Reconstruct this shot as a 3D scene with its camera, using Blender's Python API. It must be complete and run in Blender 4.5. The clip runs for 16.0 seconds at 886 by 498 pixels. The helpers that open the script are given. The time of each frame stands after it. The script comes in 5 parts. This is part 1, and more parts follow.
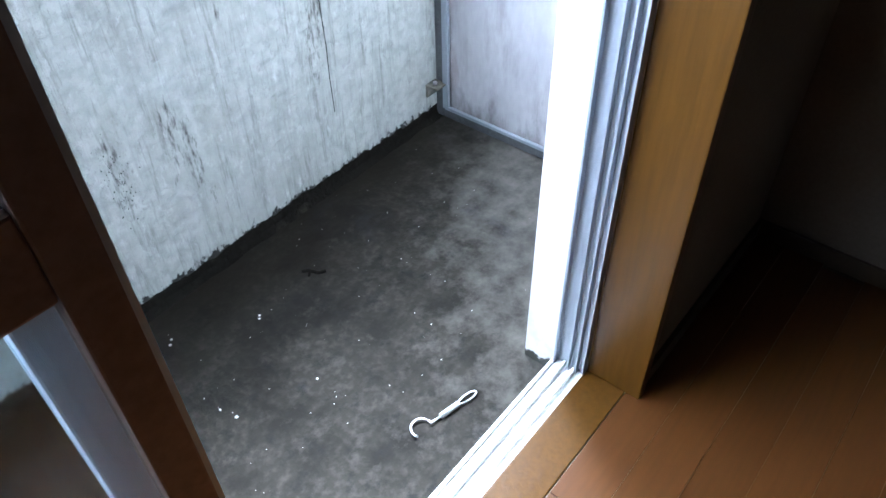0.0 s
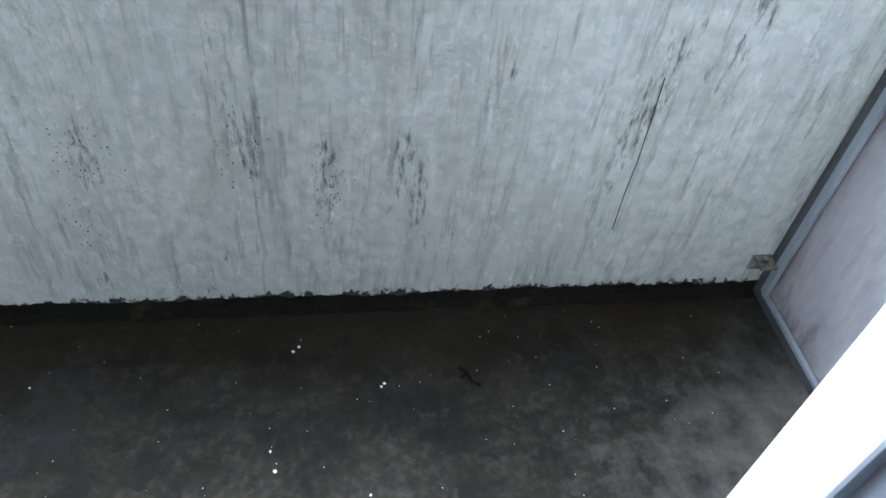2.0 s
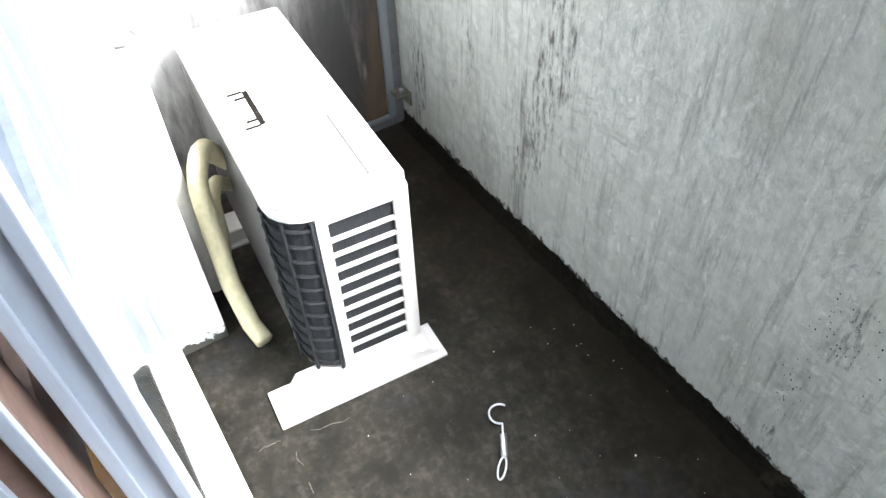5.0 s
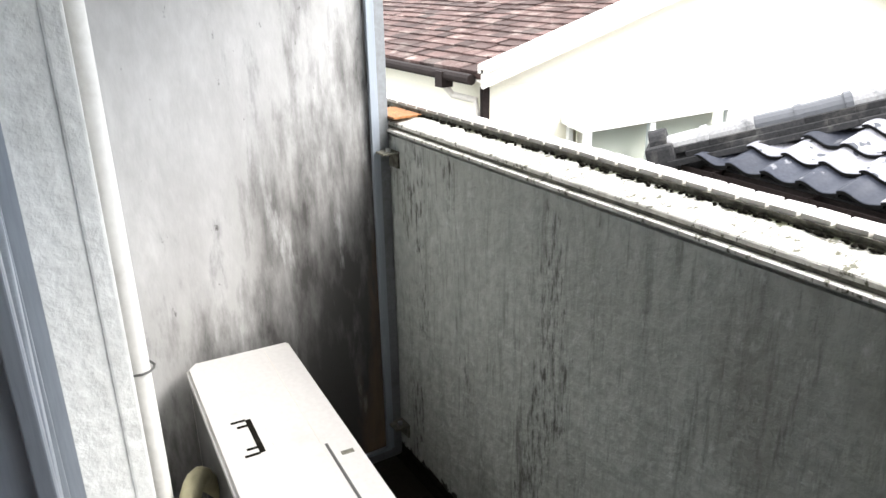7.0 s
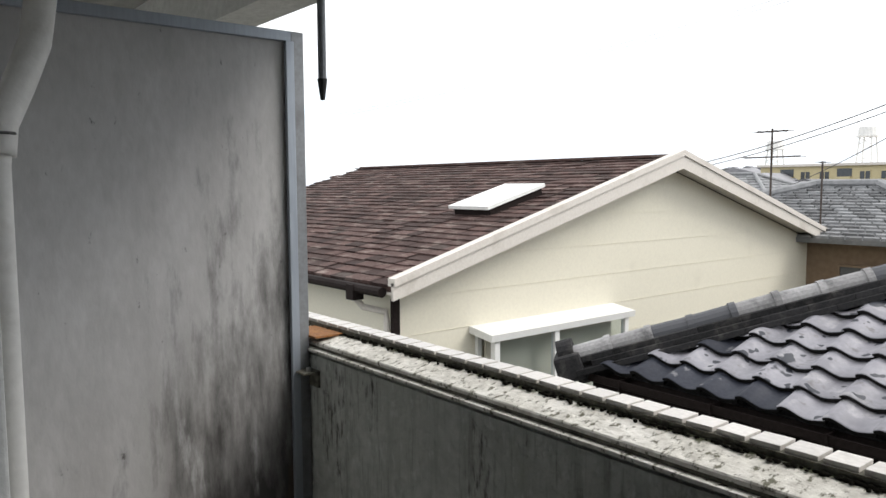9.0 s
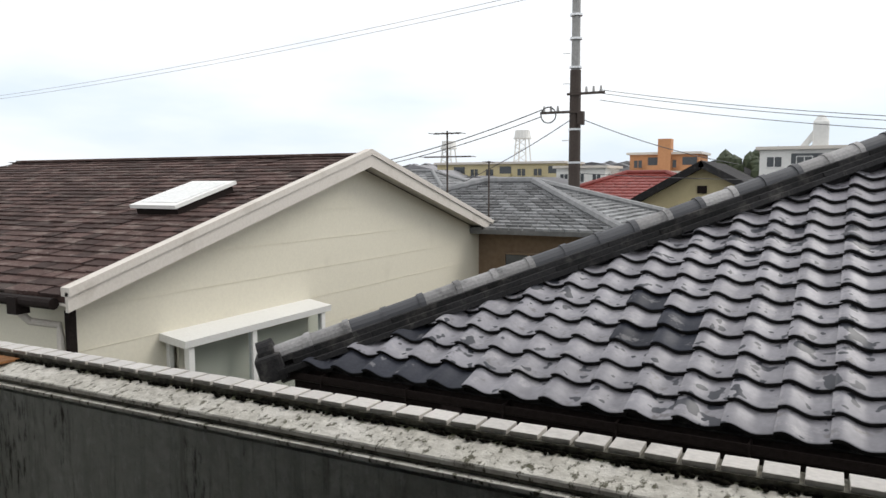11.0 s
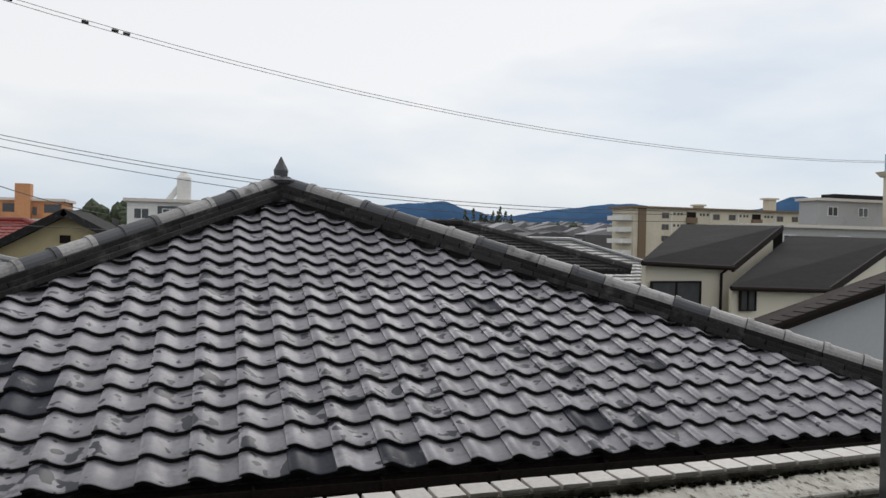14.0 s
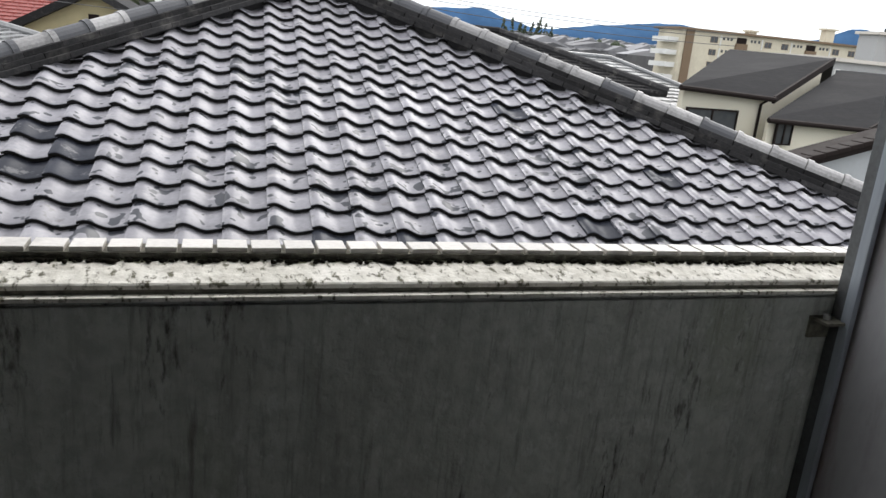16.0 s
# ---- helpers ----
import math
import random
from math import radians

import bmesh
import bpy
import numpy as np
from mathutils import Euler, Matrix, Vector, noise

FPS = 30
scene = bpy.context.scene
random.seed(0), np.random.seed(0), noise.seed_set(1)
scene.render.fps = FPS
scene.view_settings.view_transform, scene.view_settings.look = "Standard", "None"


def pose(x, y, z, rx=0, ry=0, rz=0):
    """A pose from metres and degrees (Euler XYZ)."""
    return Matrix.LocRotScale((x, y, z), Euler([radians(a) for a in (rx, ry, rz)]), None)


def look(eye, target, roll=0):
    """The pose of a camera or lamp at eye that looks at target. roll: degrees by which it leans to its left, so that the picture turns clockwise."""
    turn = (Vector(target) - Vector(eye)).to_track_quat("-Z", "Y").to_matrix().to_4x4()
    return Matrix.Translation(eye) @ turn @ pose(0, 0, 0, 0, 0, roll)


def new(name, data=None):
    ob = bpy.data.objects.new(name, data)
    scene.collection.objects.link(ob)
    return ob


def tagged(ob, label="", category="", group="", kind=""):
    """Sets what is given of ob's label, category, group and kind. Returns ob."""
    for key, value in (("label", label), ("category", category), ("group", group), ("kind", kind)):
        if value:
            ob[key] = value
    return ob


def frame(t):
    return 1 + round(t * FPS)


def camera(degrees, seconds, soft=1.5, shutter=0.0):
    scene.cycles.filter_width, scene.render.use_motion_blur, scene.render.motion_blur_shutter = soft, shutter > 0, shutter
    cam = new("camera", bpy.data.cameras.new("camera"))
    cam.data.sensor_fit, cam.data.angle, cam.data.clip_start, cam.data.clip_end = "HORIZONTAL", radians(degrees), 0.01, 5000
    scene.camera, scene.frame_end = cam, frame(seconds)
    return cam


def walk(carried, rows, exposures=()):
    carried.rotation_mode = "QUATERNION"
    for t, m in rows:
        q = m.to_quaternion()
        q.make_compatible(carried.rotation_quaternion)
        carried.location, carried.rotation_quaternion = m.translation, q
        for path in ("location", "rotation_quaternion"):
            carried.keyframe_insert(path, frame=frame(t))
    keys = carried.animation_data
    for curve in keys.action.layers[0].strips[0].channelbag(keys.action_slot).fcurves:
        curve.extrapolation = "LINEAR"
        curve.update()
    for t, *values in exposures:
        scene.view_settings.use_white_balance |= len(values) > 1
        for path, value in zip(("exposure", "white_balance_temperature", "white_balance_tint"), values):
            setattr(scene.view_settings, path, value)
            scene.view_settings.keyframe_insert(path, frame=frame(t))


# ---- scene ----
# camera and its walk: seconds, x, y, z, yaw, pitch, roll
VIEWS = [
    (0, -0.311, -0.466, 1.584, -49.94, -43.58, -1.28),
    (0.5, -0.092, -0.342, 1.588, -42.65, -39.53, 0.52),
    (1, 0.096, -0.226, 1.604, -37.33, -36.63, 1.49),
    (1.5, 0.229, -0.195, 1.585, -28.81, -38.54, 6.16),
    (2, 0.292, -0.190, 1.572, -12.83, -45.79, 7.81),
    (2.5, 0.262, -0.159, 1.544, -2.78, -51.63, 7.07),
    (3, 0.184, -0.120, 1.542, 9.31, -55.25, 7.59),
    (3.5, 0.086, -0.084, 1.544, 24.17, -55.98, 5.84),
    (4, 0.037, -0.002, 1.563, 40.47, -55.35, 6.84),
    (4.2, 0.042, 0.028, 1.575, 47.29, -54.57, 6.27),
    (6.3, 0.145, 0.105, 1.637, 60.19, -29.62, -2.79),
    (6.5, 0.138, 0.075, 1.625, 59.01, -26.72, -1.93),
    (7, 0.144, 0.058, 1.644, 58.33, -20.85, -1.04),
    (7.5, 0.153, 0.048, 1.658, 57.66, -14.56, -1.59),
    (8, 0.158, 0.035, 1.667, 56.43, -8.78, -0.98),
    (8.2, 0.158, 0.031, 1.666, 55.81, -6.83, -0.51),
    (10.3, 0.115, -0.025, 1.707, 37.41, -5.85, 0.06),
    (10.5, 0.120, -0.028, 1.707, 34.74, -5.59, 0.06),
    (11, 0.140, -0.046, 1.709, 27.27, -5.32, -0.17),
    (11.5, 0.156, -0.023, 1.706, 18.79, -4.72, 0.08),
    (12, 0.165, -0.021, 1.700, 10.05, -4.12, 0.33),
    (12.5, 0.181, -0.033, 1.709, 2.76, -3.79, 0.06),
    (13, 0.196, -0.033, 1.704, -4.89, -2.81, 0.27),
    (13.5, 0.210, -0.029, 1.706, -12.75, -1.91, 0.76),
    (14, 0.207, -0.020, 1.703, -18.91, -0.99, 1.14),
    (14.5, 0.200, -0.026, 1.699, -21.72, -0.95, 1.19),
    (15, 0.198, -0.033, 1.688, -21.90, -3.13, 1.78),
    (15.5, 0.182, -0.092, 1.671, -19.85, -8.45, 3.59),
    (16, 0.192, -0.161, 1.643, -17.66, -15.56, 5.36),
]
cam = camera(61.85, 16.0)
walk(cam, [(t, pose(x, y, z, 90 + pitch, 0, yaw) @ pose(0, 0, 0, 0, 0, roll)) for t, x, y, z, yaw, pitch, roll in VIEWS],
     [(0.0, 5.05, 5150, 10), (1.0, 4.6, 5150, 10), (1.5, 4.35, 5200, 10), (2.5, 4.35, 5600, 10), (3.0, 4.85, 5600, 10), (4.2, 5.0, 5750, 10), (6.3, 3.0, 6400, 10), (7.0, 2.45, 6400, 10), (8.2, 1.25, 6450, 10), (10.3, 0.3, 6550, 10), (11.0, 0.2, 6550, 10), (12.5, 0.05, 6500, 10), (13.5, -0.1, 6500, 10), (14.5, -0.3, 6500, 10), (15.0, -0.3, 6500, 10), (15.5, 0.1, 6450, 10), (16.0, 0.8, 6450, 10)])

# ---- world and light: an overcast sky ----
world = bpy.data.worlds.new("overcast_sky")
scene.world = world
world.use_nodes = True
wn, wl = world.node_tree.nodes, world.node_tree.links
wn.clear()
sky = wn.new("ShaderNodeTexSky")
sky.sky_type, sky.sun_disc = "NISHITA", False
sky.sun_elevation, sky.sun_rotation = radians(45), radians(46)
sky_gain = wn.new("ShaderNodeVectorMath")
sky_gain.operation = "SCALE"
sky_gain.inputs["Scale"].default_value = 0.09
coord = wn.new("ShaderNodeTexCoord")
cloud = wn.new("ShaderNodeTexNoise")
cloud.inputs["Scale"].default_value, cloud.inputs["Detail"].default_value = 2.2, 5
cloud_map = wn.new("ShaderNodeMapping")
cloud_map.inputs["Scale"].default_value = (1, 1, 3.5)
cloud_ramp = wn.new("ShaderNodeValToRGB")
cloud_ramp.color_ramp.elements[0].position, cloud_ramp.color_ramp.elements[0].color = 0.30, (0.66, 0.75, 0.86, 1)
cloud_ramp.color_ramp.elements[1].position, cloud_ramp.color_ramp.elements[1].color = 0.66, (1.0, 1.0, 1.0, 1)
sky_mix = wn.new("ShaderNodeMixRGB")
sky_mix.inputs["Fac"].default_value = 0.86
background = wn.new("ShaderNodeBackground")
background.inputs["Strength"].default_value = 1.13
world_out = wn.new("ShaderNodeOutputWorld")
wl.new(sky.outputs["Color"], sky_gain.inputs[0])
wl.new(coord.outputs["Generated"], cloud_map.inputs["Vector"])
wl.new(cloud_map.outputs["Vector"], cloud.inputs["Vector"])
# greyer towards the horizon, white higher up
high = wn.new("ShaderNodeSeparateXYZ")
lift = wn.new("ShaderNodeMapRange")
lift.inputs["From Min"].default_value, lift.inputs["From Max"].default_value = 0.04, 0.30
lift.inputs["To Min"].default_value, lift.inputs["To Max"].default_value = -0.10, 0.26
cover = wn.new("ShaderNodeMath")
wl.new(coord.outputs["Generated"], high.inputs["Vector"])
wl.new(high.outputs["Z"], lift.inputs["Value"])
wl.new(cloud.outputs["Fac"], cover.inputs[0])
wl.new(lift.outputs["Result"], cover.inputs[1])
wl.new(cover.outputs["Value"], cloud_ramp.inputs["Fac"])
wl.new(sky_gain.outputs["Vector"], sky_mix.inputs["Color1"])
wl.new(cloud_ramp.outputs["Color"], sky_mix.inputs["Color2"])
wl.new(sky_mix.outputs["Color"], background.inputs["Color"])
wl.new(background.outputs["Background"], world_out.inputs["Surface"])
sun = new("sun", bpy.data.lights.new("sun", "SUN"))
sun.data.energy, sun.data.angle, sun.data.color = 1.3, radians(30), (1.0, 0.97, 0.92)
sun.matrix_world = look((0, 0, 30), (-19, -18, 4))


# ---- materials ----
def mat(name, base, alt=None, stain=None, rough=0.7, metal=0.0, fine=60.0, large=3.0, bump=0.15, depth=0.01,
        stretch=(1, 1, 1), alt_at=(0.35, 0.7), stain_at=(0.55, 0.75), gloss_var=0.15, vary=0.0, island=0.0, spec=0.5, odd=0.0):
    """A surface of a base colour, a second tone in fine grain, and stains in large soft shapes."""
    m = bpy.data.materials.new(name)
    m.use_nodes = True
    n, l = m.node_tree.nodes, m.node_tree.links
    b = n["Principled BSDF"]
    geo, mapping = n.new("ShaderNodeNewGeometry"), n.new("ShaderNodeMapping")
    mapping.inputs["Scale"].default_value = stretch
    l.new(geo.outputs["Position"], mapping.inputs["Vector"])
    grain, cloud = n.new("ShaderNodeTexNoise"), n.new("ShaderNodeTexNoise")
    grain.inputs["Scale"].default_value, grain.inputs["Detail"].default_value = fine, 6
    cloud.inputs["Scale"].default_value, cloud.inputs["Detail"].default_value = large, 7
    cloud.inputs["Roughness"].default_value = 0.62
    l.new(mapping.outputs["Vector"], grain.inputs["Vector"])
    l.new(mapping.outputs["Vector"], cloud.inputs["Vector"])

    def blend(fac, low, high, one, two):
        r = n.new("ShaderNodeMapRange")
        r.inputs["From Min"].default_value, r.inputs["From Max"].default_value = low, high
        l.new(fac, r.inputs["Value"])
        mix = n.new("ShaderNodeMixRGB")
        l.new(r.outputs["Result"], mix.inputs["Fac"])
        for socket, c in (("Color1", one), ("Color2", two)):
            if isinstance(c, tuple):
                mix.inputs[socket].default_value = (*c, 1)
            else:
                l.new(c, mix.inputs[socket])
        return mix.outputs["Color"]

    alt = alt or tuple(c * 0.82 for c in base)
    colour = blend(grain.outputs["Fac"], *alt_at, base, alt)
    if stain:
        colour = blend(cloud.outputs["Fac"], *stain_at, colour, stain)
    if vary or island:
        info = n.new("ShaderNodeObjectInfo")
        seed = geo.outputs["Random Per Island"] if island else info.outputs["Random"]
        r = n.new("ShaderNodeMapRange")
        amount = max(vary, island)
        r.inputs["To Min"].default_value, r.inputs["To Max"].default_value = 1 - amount, 1 + amount
        l.new(seed, r.inputs["Value"])
        v = n.new("ShaderNodeVectorMath")
        v.operation = "SCALE"
        l.new(colour, v.inputs[0])
        l.new(r.outputs["Result"], v.inputs["Scale"])
        colour = v.outputs["Vector"]
        if odd:
            past = n.new("ShaderNodeMath")
            past.operation, past.inputs[1].default_value = "LESS_THAN", odd
            l.new(seed, past.inputs[0])
            swap = n.new("ShaderNodeMixRGB")
            l.new(past.outputs["Value"], swap.inputs["Fac"])
            l.new(colour, swap.inputs["Color1"])
            swap.inputs["Color2"].default_value = (0.06, 0.062, 0.07, 1)
            colour = swap.outputs["Color"]
    l.new(colour, b.inputs["Base Color"])
    r = n.new("ShaderNodeMapRange")
    r.inputs["To Min"].default_value, r.inputs["To Max"].default_value = max(rough - gloss_var, 0.03), min(rough + gloss_var, 1)
    l.new(cloud.outputs["Fac"], r.inputs["Value"])
    l.new(r.outputs["Result"], b.inputs["Roughness"])
    b.inputs["Metallic"].default_value = metal
    b.inputs["Specular IOR Level"].default_value = spec
    if bump:
        bp = n.new("ShaderNodeBump")
        bp.inputs["Strength"].default_value, bp.inputs["Distance"].default_value = bump, depth
        l.new(grain.outputs["Fac"], bp.inputs["Height"])
        l.new(bp.outputs["Normal"], b.inputs["Normal"])
    return m


def layer(m, colour, scale, at, stretch=(1, 1, 1), zone=(), shift=(0, 0, 0), detail=8, patch=(), inside=()):
    """One more stain over a material: noise of that scale past a threshold; each (axis, full, none) of zone or inside keeps it to a stretch of the place; patch (scale, low, high) gathers it into clusters."""
    n, l = m.node_tree.nodes, m.node_tree.links
    b = n["Principled BSDF"]
    old = b.inputs["Base Color"].links[0].from_socket
    geo, mapping, noise_tex, r, mix = (n.new("ShaderNode" + k) for k in ("NewGeometry", "Mapping", "TexNoise", "MapRange", "MixRGB"))
    mapping.inputs["Scale"].default_value, mapping.inputs["Location"].default_value = stretch, shift
    noise_tex.inputs["Scale"].default_value, noise_tex.inputs["Detail"].default_value = scale, detail
    noise_tex.inputs["Roughness"].default_value = 0.65
    l.new(geo.outputs["Position"], mapping.inputs["Vector"])
    l.new(mapping.outputs["Vector"], noise_tex.inputs["Vector"])
    value = noise_tex.outputs["Fac"]
    if patch:
        gather, spread, both = n.new("ShaderNodeTexNoise"), n.new("ShaderNodeMapRange"), n.new("ShaderNodeMath")
        gather.inputs["Scale"].default_value, gather.inputs["Detail"].default_value = patch[0], 3
        l.new(mapping.outputs["Vector"], gather.inputs["Vector"])
        spread.inputs["From Min"].default_value, spread.inputs["From Max"].default_value = patch[1:]
        spread.inputs["To Min"].default_value, spread.inputs["To Max"].default_value = -0.30, 0.05
        l.new(gather.outputs["Fac"], spread.inputs["Value"])
        l.new(value, both.inputs[0])
        l.new(spread.outputs["Result"], both.inputs[1])
        value = both.outputs["Value"]
    for axis, full, none, most, least in [(*z, 0.25, -0.4) for z in zone] + [(*z, 0.0, -0.5) for z in inside]:
        sep, z, add = n.new("ShaderNodeSeparateXYZ"), n.new("ShaderNodeMapRange"), n.new("ShaderNodeMath")
        l.new(geo.outputs["Position"], sep.inputs["Vector"])
        l.new(sep.outputs[axis], z.inputs["Value"])
        z.inputs["From Min"].default_value, z.inputs["From Max"].default_value = full, none
        z.inputs["To Min"].default_value, z.inputs["To Max"].default_value = most, least
        l.new(value, add.inputs[0])
        l.new(z.outputs["Result"], add.inputs[1])
        value = add.outputs["Value"]
    r.inputs["From Min"].default_value, r.inputs["From Max"].default_value = at
    l.new(value, r.inputs["Value"])
    l.new(r.outputs["Result"], mix.inputs["Fac"])
    l.new(old, mix.inputs["Color1"])
    mix.inputs["Color2"].default_value = (*colour, 1)
    l.new(mix.outputs["Color"], b.inputs["Base Color"])
    return m


def glass(name, colour, rough):
    m = bpy.data.materials.new(name)
    m.use_nodes = True
    b = m.node_tree.nodes["Principled BSDF"]
    b.inputs["Base Color"].default_value = (*colour, 1)
    b.inputs["Transmission Weight"].default_value, b.inputs["Roughness"].default_value, b.inputs["IOR"].default_value = 1.0, rough, 1.45
    return m


M_FLOOR = mat("wet_concrete", (0.021, 0.0185, 0.0138), (0.038, 0.034, 0.027), (0.0115, 0.0100, 0.0076), rough=0.72, fine=46, large=6, bump=0.7, depth=0.004,
              alt_at=(0.46, 0.68), stain_at=(0.44, 0.62), spec=0.14)
layer(M_FLOOR, (0.050, 0.046, 0.038), 17, (0.55, 0.76), shift=(3, 1, 0))
layer(M_FLOOR, (0.011, 0.010, 0.0085), 20, (0.53, 0.66), shift=(6, 2, 0))
layer(M_FLOOR, (0.024, 0.024, 0.030), 3.2, (0.60, 0.74), shift=(8, 5, 0))
layer(M_FLOOR, (0.13, 0.125, 0.11), 90, (0.69, 0.76), shift=(1, 4, 0))
layer(M_FLOOR, (0.14, 0.132, 0.115), 9, (0.42, 0.95), zone=(("X", 1.45, 0.35), ("Y", 0.15, 1.25)), shift=(2, 3, 0))
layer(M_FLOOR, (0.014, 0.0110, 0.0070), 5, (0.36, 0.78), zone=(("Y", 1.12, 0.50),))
M_PARAPET = mat("painted_mortar", (0.48, 0.50, 0.465), (0.385, 0.40, 0.37), (0.41, 0.425, 0.39), rough=0.85, fine=30, large=2.6, bump=1.0, depth=0.018,
                stretch=(0.9, 1, 0.9), alt_at=(0.42, 0.64), stain_at=(0.46, 0.7))
layer(M_PARAPET, (0.27, 0.28, 0.255), 20, (0.50, 0.80), stretch=(1, 1, 0.09))
layer(M_PARAPET, (0.24, 0.245, 0.22), 55, (0.54, 0.72), stretch=(1, 1, 0.10), shift=(2.2, 0, 0.7))
layer(M_PARAPET, (0.26, 0.257, 0.23), 4.0, (0.54, 0.84), stretch=(1, 1, 0.35), shift=(0.6, 0, 0.2))
layer(M_PARAPET, (0.25, 0.27, 0.19), 2.6, (0.60, 0.80), stretch=(1, 1, 0.4), shift=(3.1, 0, 1.2))
layer(M_PARAPET, (0.56, 0.585, 0.56), 40, (0.56, 0.72), stretch=(0.9, 1, 0.4), shift=(5, 0, 2))
layer(M_PARAPET, (0.095, 0.092, 0.083), 70, (0.52, 0.68), stretch=(1, 1, 0.26), shift=(1.7, 0, 0.4), patch=(6, 0.46, 0.66))
layer(M_PARAPET, (0.13, 0.128, 0.115), 46, (0.50, 0.72), stretch=(1, 1, 0.10), shift=(4.7, 0, 1.4), patch=(4, 0.42, 0.66))
for cx, low, high in ((0.295, 0.36, 0.54), (0.13, 0.45, 0.62), (-0.21, 0.45, 0.60)):
    layer(M_PARAPET, (0.085, 0.082, 0.075), 80, (0.44, 0.62), stretch=(1, 1, 0.26), shift=(cx, 0, 0.9),
          inside=(("X", cx, cx - 0.13), ("X", cx, cx + 0.13), ("Z", low, low - 0.14), ("Z", high, high + 0.18)))
layer(M_PARAPET, (0.02, 0.02, 0.016), 40, (0.48, 0.56), stretch=(1, 1, 0.7), zone=(("Z", 0.02, 0.11),))
M_MOULD = mat("black_mould", (0.010, 0.0095, 0.0075), (0.015, 0.0135, 0.011), (0.034, 0.030, 0.023), rough=0.98, spec=0.0, fine=70, large=9, bump=0.7, stain_at=(0.6, 0.72))
M_COPING = mat("weathered_coping", (0.74, 0.72, 0.66), (0.50, 0.48, 0.43), (0.80, 0.78, 0.73), rough=0.9, fine=40, large=7, bump=0.7, stain_at=(0.5, 0.65))
layer(M_COPING, (0.12, 0.115, 0.08), 46, (0.54, 0.62), stretch=(1.4, 0.8, 1))
layer(M_COPING, (0.10, 0.105, 0.06), 22, (0.50, 0.60), zone=(("Y", 1.20, 1.15),))
M_EDGE = mat("dirty_edge", (0.19, 0.18, 0.145), (0.07, 0.068, 0.052), (0.30, 0.285, 0.24), rough=0.9, fine=60, large=10, bump=0.7)
M_TILE = mat("glazed_coping_tile", (0.62, 0.59, 0.55), (0.52, 0.49, 0.46), (0.36, 0.34, 0.31), rough=0.35, fine=90, large=6, bump=0.1, vary=0.10, stain_at=(0.62, 0.8))
M_MORTAR = mat("white_mortar", (0.74, 0.74, 0.72), (0.62, 0.62, 0.60), (0.66, 0.66, 0.63), rough=0.85, fine=30, large=6, bump=0.7, depth=0.01)
layer(M_MORTAR, (0.12, 0.11, 0.09), 60, (0.70, 0.76))
layer(M_MORTAR, (0.05, 0.05, 0.04), 35, (0.5, 0.58), zone=(("Z", 0.005, 0.09),))
# Unseen ceiling grey, lowered to cut light bounced onto the parapet.
M_UNDERSIDE = mat("low_bounce_underside", (0.36, 0.355, 0.34), (0.30, 0.296, 0.283), (0.25, 0.245, 0.23), rough=0.9, fine=30, large=4, bump=0.5)
M_PANEL = mat("stained_partition_board", (0.52, 0.515, 0.51), (0.47, 0.465, 0.46), (0.37, 0.365, 0.355), rough=0.8, fine=50, large=2.4, bump=0.15, stretch=(1, 1, 0.5), stain_at=(0.45, 0.7))
layer(M_PANEL, (0.30, 0.29, 0.28), 4.5, (0.40, 0.90), stretch=(1, 1, 0.35), zone=(("Z", 0.1, 2.5), ("Y", 0.75, -0.35)))
layer(M_PANEL, (0.13, 0.125, 0.12), 8, (0.56, 0.98), stretch=(1, 1, 0.28), zone=(("Z", 0.2, 2.0), ("Y", 0.85, 0.0)))
layer(M_PANEL, (0.060, 0.057, 0.054), 17, (0.62, 0.94), stretch=(1, 1, 0.25), zone=(("Z", 0.3, 2.5), ("Y", 0.85, -0.2)))
layer(M_PANEL, (0.55, 0.545, 0.54), 11, (0.60, 0.78), stretch=(1, 1, 0.22), shift=(0, 5, 2))
layer(M_PANEL, (0.085, 0.08, 0.076), 34, (0.66, 0.74), stretch=(1, 1, 0.5))
layer(M_PANEL, (0.20, 0.135, 0.08), 9, (0.66, 1.0), stretch=(1, 1, 0.2), zone=(("Y", 1.08, 0.72), ("Z", 0.1, 1.9)))
M_BOARD = mat("grey_partition_board", (0.42, 0.415, 0.43), (0.37, 0.365, 0.38), (0.30, 0.295, 0.305), rough=0.7, fine=50, large=2.4, bump=0.15, stretch=(1, 1, 0.4), stain_at=(0.45, 0.7))
layer(M_BOARD, (0.20, 0.19, 0.185), 9, (0.52, 0.80), stretch=(1, 1, 0.25))
layer(M_BOARD, (0.17, 0.105, 0.08), 9, (0.60, 0.95), stretch=(1, 1, 0.25), zone=(("Y", 1.08, 0.80),), shift=(0, 2, 1))
layer(M_BOARD, (0.10, 0.095, 0.09), 12, (0.62, 0.92), stretch=(1, 1, 0.4), zone=(("Z", 0.0, 0.7),), shift=(0, 4, 1))
M_ALU = mat("anodised_aluminium", (0.34, 0.375, 0.42), (0.30, 0.33, 0.37), (0.25, 0.275, 0.31), rough=0.42, metal=0.35, fine=120, large=5, bump=0.05, stretch=(1, 1, 0.1))
M_ALU_DULL = mat("dull_aluminium", (0.25, 0.26, 0.27), (0.21, 0.215, 0.22), (0.17, 0.17, 0.175), rough=0.5, metal=0.6, fine=90, large=6, bump=0.08)
